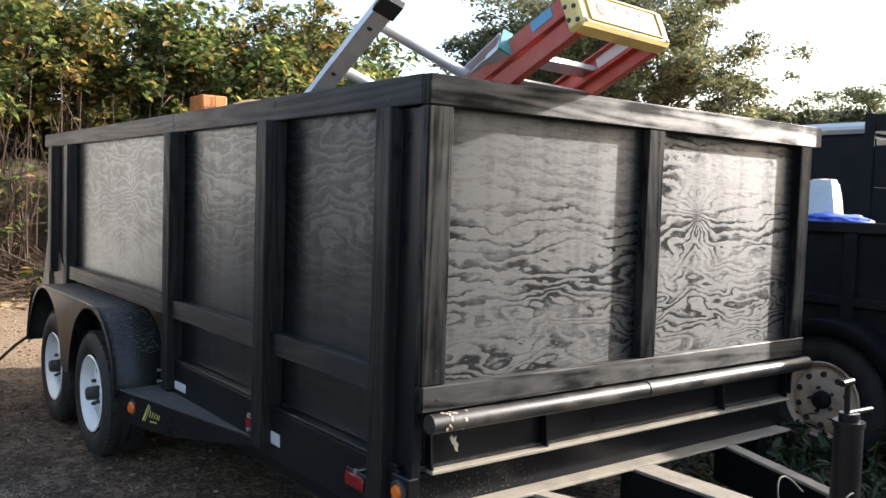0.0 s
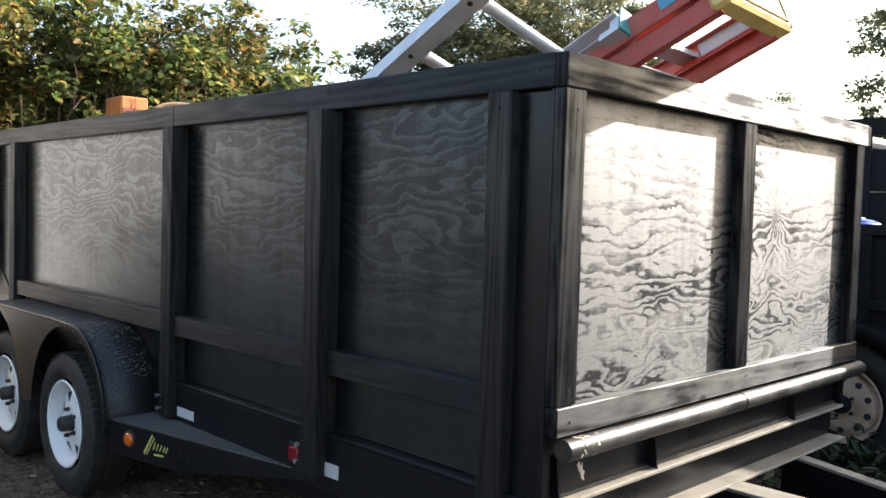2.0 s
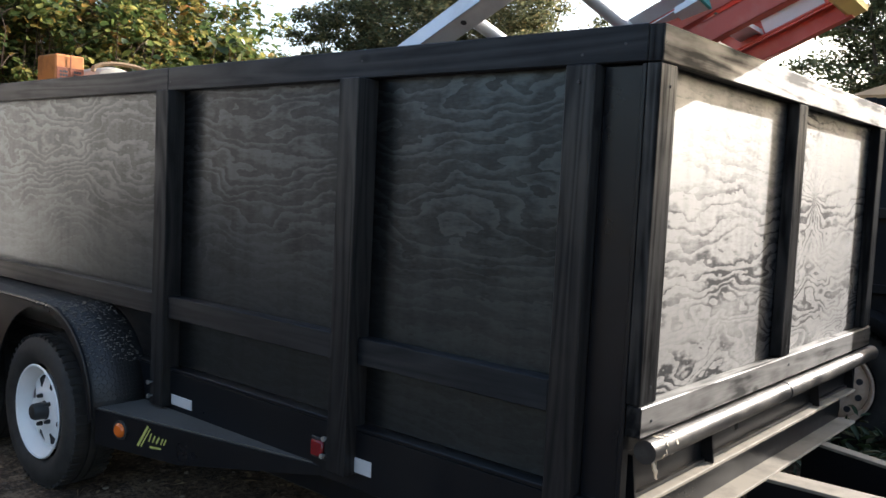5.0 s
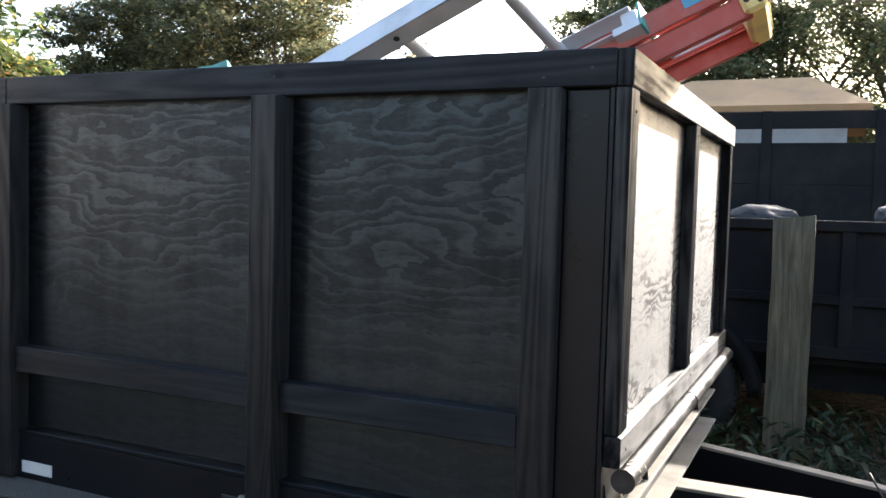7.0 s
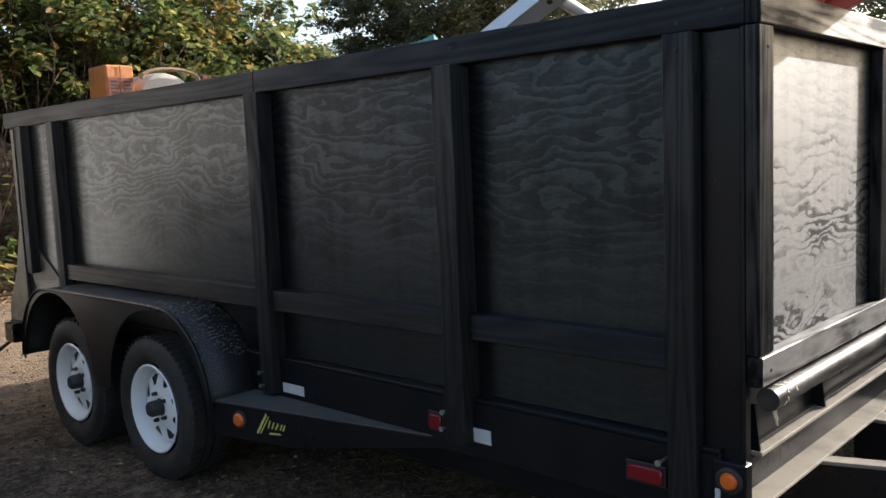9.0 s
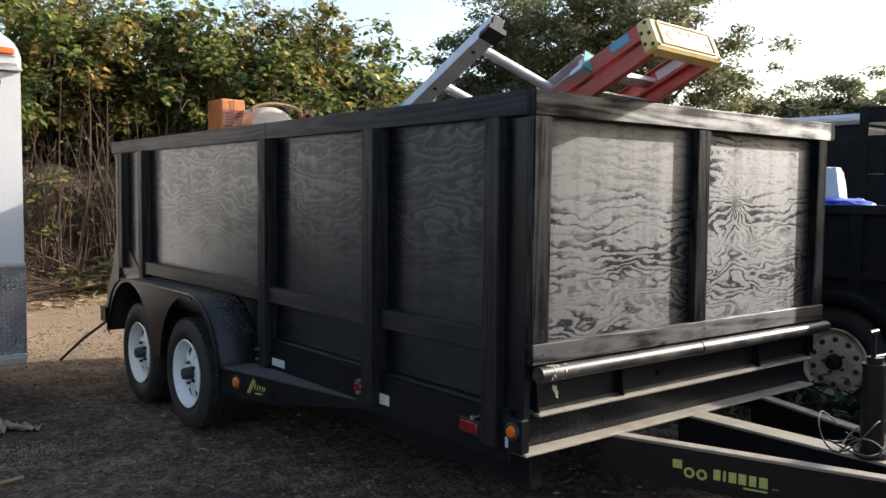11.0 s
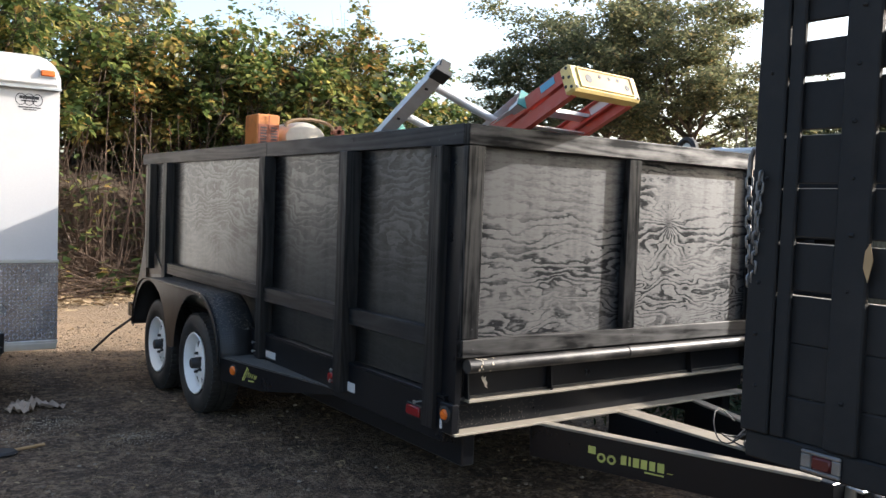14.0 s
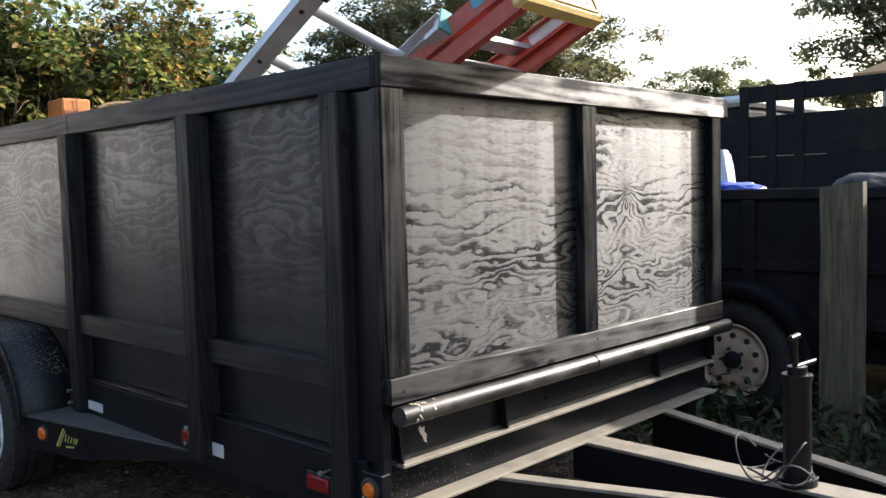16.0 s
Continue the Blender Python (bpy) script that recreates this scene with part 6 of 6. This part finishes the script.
def gravel(count, lo, hi, small, big):
    tv, tf = [], []
    phi = (1 + 5 ** 0.5) / 2
    bv = np.array([(-1, phi, 0), (1, phi, 0), (-1, -phi, 0), (1, -phi, 0), (0, -1, phi), (0, 1, phi), (0, -1, -phi), (0, 1, -phi), (phi, 0, -1), (phi, 0, 1), (-phi, 0, -1), (-phi, 0, 1)]) / 1.9
    bm = bmesh.new()
    bmesh.ops.create_icosphere(bm, subdivisions=1, radius=1)
    bf = [[v.index for v in f.verts] for f in bm.faces]
    bv = np.array([tuple(v.co) for v in bm.verts])
    bm.free()
    for i in range(count):
        x, y = random.uniform(lo[0], hi[0]), random.uniform(lo[1], hi[1])
        s = small + (big - small) * random.random() ** 4
        q = bv * rng.uniform(0.6, 1.3, (len(bv), 3)) * np.array([s, s * random.uniform(0.6, 1), s * 0.55])
        a = random.uniform(0, 6.28)
        q = q @ np.array([[math.cos(a), -math.sin(a), 0], [math.sin(a), math.cos(a), 0], [0, 0, 1]])
        q = q + np.array([x, y, ground_z(x, y) + 0.15 * s])
        tf += [[k + len(tv) for k in f] for f in bf]
        tv += q.tolist()
    me = bpy.data.meshes.new("gravel")
    me.from_pydata(tv, [], tf)
    return me


tagged(put("gravel", gravel(22000, (-4.2, -1.8), (3.2, 7.5), 0.003, 0.017), STONE), "loose stones scattered on the dirt", "gravel", kind="stuff")

# broad-leaved creepers at the foot of the bank
for px, py, reach in ((1.22, 9.62, 0.55), (0.2, 9.75, 0.35), (-1.6, 9.5, 0.45)):
    creeper = thing("creeper", "dark green broad-leaved creeper over dead canes", "plant", "creepers on the bank")
    bm, c = bmesh.new(), []
    for _ in range(13):
        a = random.uniform(0, 2 * math.pi)
        e = Vector((px + reach * math.cos(a), py + 0.3 * reach * math.sin(a), 0))
        e.z = ground_z(e.x, e.y) + random.uniform(0.15, 0.75)
        stem = bend((px, py, ground_z(px, py) - 0.02), e, 0.1, 5)
        tube(bm, stem, [0.006, 0.006, 0.005, 0.004, 0.002], 4)
        c += [tuple(stem[i].lerp(stem[i + 1], random.random()) + Vector((random.gauss(0, 0.05), random.gauss(0, 0.05), random.gauss(0, 0.04)))) for i in (1, 2, 2, 3, 3, 3, 3)]
    part("stems", bm, CANE, creeper, kind="stuff")
    put("foliage", leaf_mesh("foliage", c, rng.uniform(0.09, 0.19, len(c)), LEAF, tilt=0.7, wide=0.85), LEAF, creeper)

# weeds round the timber post and below the old trailer
c, s = [], []
for _ in range(2600):
    x, y = 2.75 + random.gauss(0, 0.40), random.uniform(-1.6, 1.3)
    if abs(x - 2.94) < 0.10 and -0.36 < y < -0.1:
        continue
    c.append((x, y, ground_z(x, y) + random.random() ** 2 * 0.28))
    s.append(random.uniform(0.05, 0.12))
tagged(put("weeds", leaf_mesh("weeds", c, s, WEED, tilt=1.3, wide=0.32), WEED), "low green weeds round the timber post", "weeds", kind="stuff")

# litter on the dirt
PAPER = painted("crumpled_paper", (0.40, 0.31, 0.24), 0.8, dirtiness=0.6, scale=30)


def scrap(at, size, label, seed):
    bm = bmesh.new()
    bmesh.ops.create_grid(bm, x_segments=9, y_segments=7, size=0.5)
    for v in bm.verts:
        n = noise.noise(v.co * 5 + Vector((seed, 0, 0)))
        v.co = Vector((v.co.x * size[0], v.co.y * size[1], max(0.0, 0.35 * size[2] + n * size[2])))
    z = ground_z(at[0], at[1]) + 0.004
    ob = tagged(part("paper_scrap", bm, PAPER, None), label, "litter")
    ob.location = (at[0], at[1], z)
    ob.rotation_euler = (0, 0, seed)
    so = ob.modifiers.new("thick", "SOLIDIFY")
    so.thickness = 0.002
    return ob


scrap((-1.17, 3.26), (0.22, 0.15, 0.075), "crumpled tan paper scrap on the dirt", 1.0)
scrap((-1.02, 3.33), (0.30, 0.09, 0.05), "torn strip of tan paper on the dirt", 2.2)
scrap((-1.66, 2.90), (0.20, 0.05, 0.02), "torn strip of tan paper on the dirt", 0.2)
scrap((0.55, 10.3), (0.30, 0.22, 0.12), "white plastic scrap on the bank", 4.0)
for k, (px, py, reach) in enumerate(((-1.33, 2.62, 0.13), (-1.06, 2.86, 0.12), (-0.7, 2.3, 0.10))):
    c = [(px + rng.normal(0, reach), py + rng.normal(0, reach * 0.8)) for _ in range(700)]
    c = [(x, y, ground_z(x, y) + 0.004) for x, y in c]
    tagged(put("sawdust_patch", leaf_mesh("sawdust_patch", c, rng.uniform(0.004, 0.012, len(c)), SAWDUST, tilt=0.2, wide=0.8, full=False), SAWDUST), "scatter of pale sawdust on the dirt", "sawdust", kind="stuff")
c = []
for _ in range(60):
    px, py = random.uniform(-2.0, 0.2), random.uniform(-0.6, 2.4)
    c += [(px + random.gauss(0, 0.05), py + random.gauss(0, 0.05)) for _ in range(14)]
c = [(x, y, ground_z(x, y) + 0.004) for x, y in c]
tagged(put("dry_grass", leaf_mesh("dry_grass", c, rng.uniform(0.03, 0.10, len(c)), STRAW, tilt=1.0, wide=0.07, full=False), STRAW), "small tufts of dry grass on the dirt", "grass", kind="stuff")
pad = thing("paddle_brush", "black oval brush with a pale wooden handle on the dirt", "brush", at=(0, 0, 0))
gz = ground_z(-1.4, 2.3)
bm = lathe(bmesh.new(), [(0.0, 0.0005), (0.0, 0.055), (0.012, 0.066), (0.022, 0.060), (0.024, 0.0005)], (0, 0, 0), 24)
bmesh.ops.transform(bm, matrix=Matrix.Translation((-1.43, 2.28, gz + 0.022)) @ Matrix.Diagonal((1.3, 1, 1, 1)) @ Matrix.Rotation(radians(90), 4, "Y"), verts=bm.verts)
part("brush_head", bm, BLACK_PLASTIC, pad, "", True)
part("handle", rods(((-1.36, 2.30, gz + 0.014), (-1.20, 2.34, gz + 0.016), 0.009), seg=8), SPLINTER, pad, "pale wooden handle", True)

# flattened carton beside the brush
CARTON = painted("weathered_cardboard", (0.20, 0.14, 0.09), 0.9, 0.03, 0.3, dirt=(0.07, 0.05, 0.035), dirtiness=0.7, scale=12)
bm = bmesh.new()
bmesh.ops.create_grid(bm, x_segments=8, y_segments=12, size=0.5)
for v in bm.verts:
    x, y = -1.72 + v.co.x * 0.34, 2.60 + v.co.y * 0.60
    v.co = Vector((x, y, ground_z(x, y) + 0.014 + 0.012 * noise.noise((x * 6, y * 6, 1.0))))
carton = tagged(part("cardboard_sheet", bm, CARTON), "flattened brown cardboard sheet on the dirt", "cardboard")
so = carton.modifiers.new("thick", "SOLIDIFY")
so.thickness = 0.005
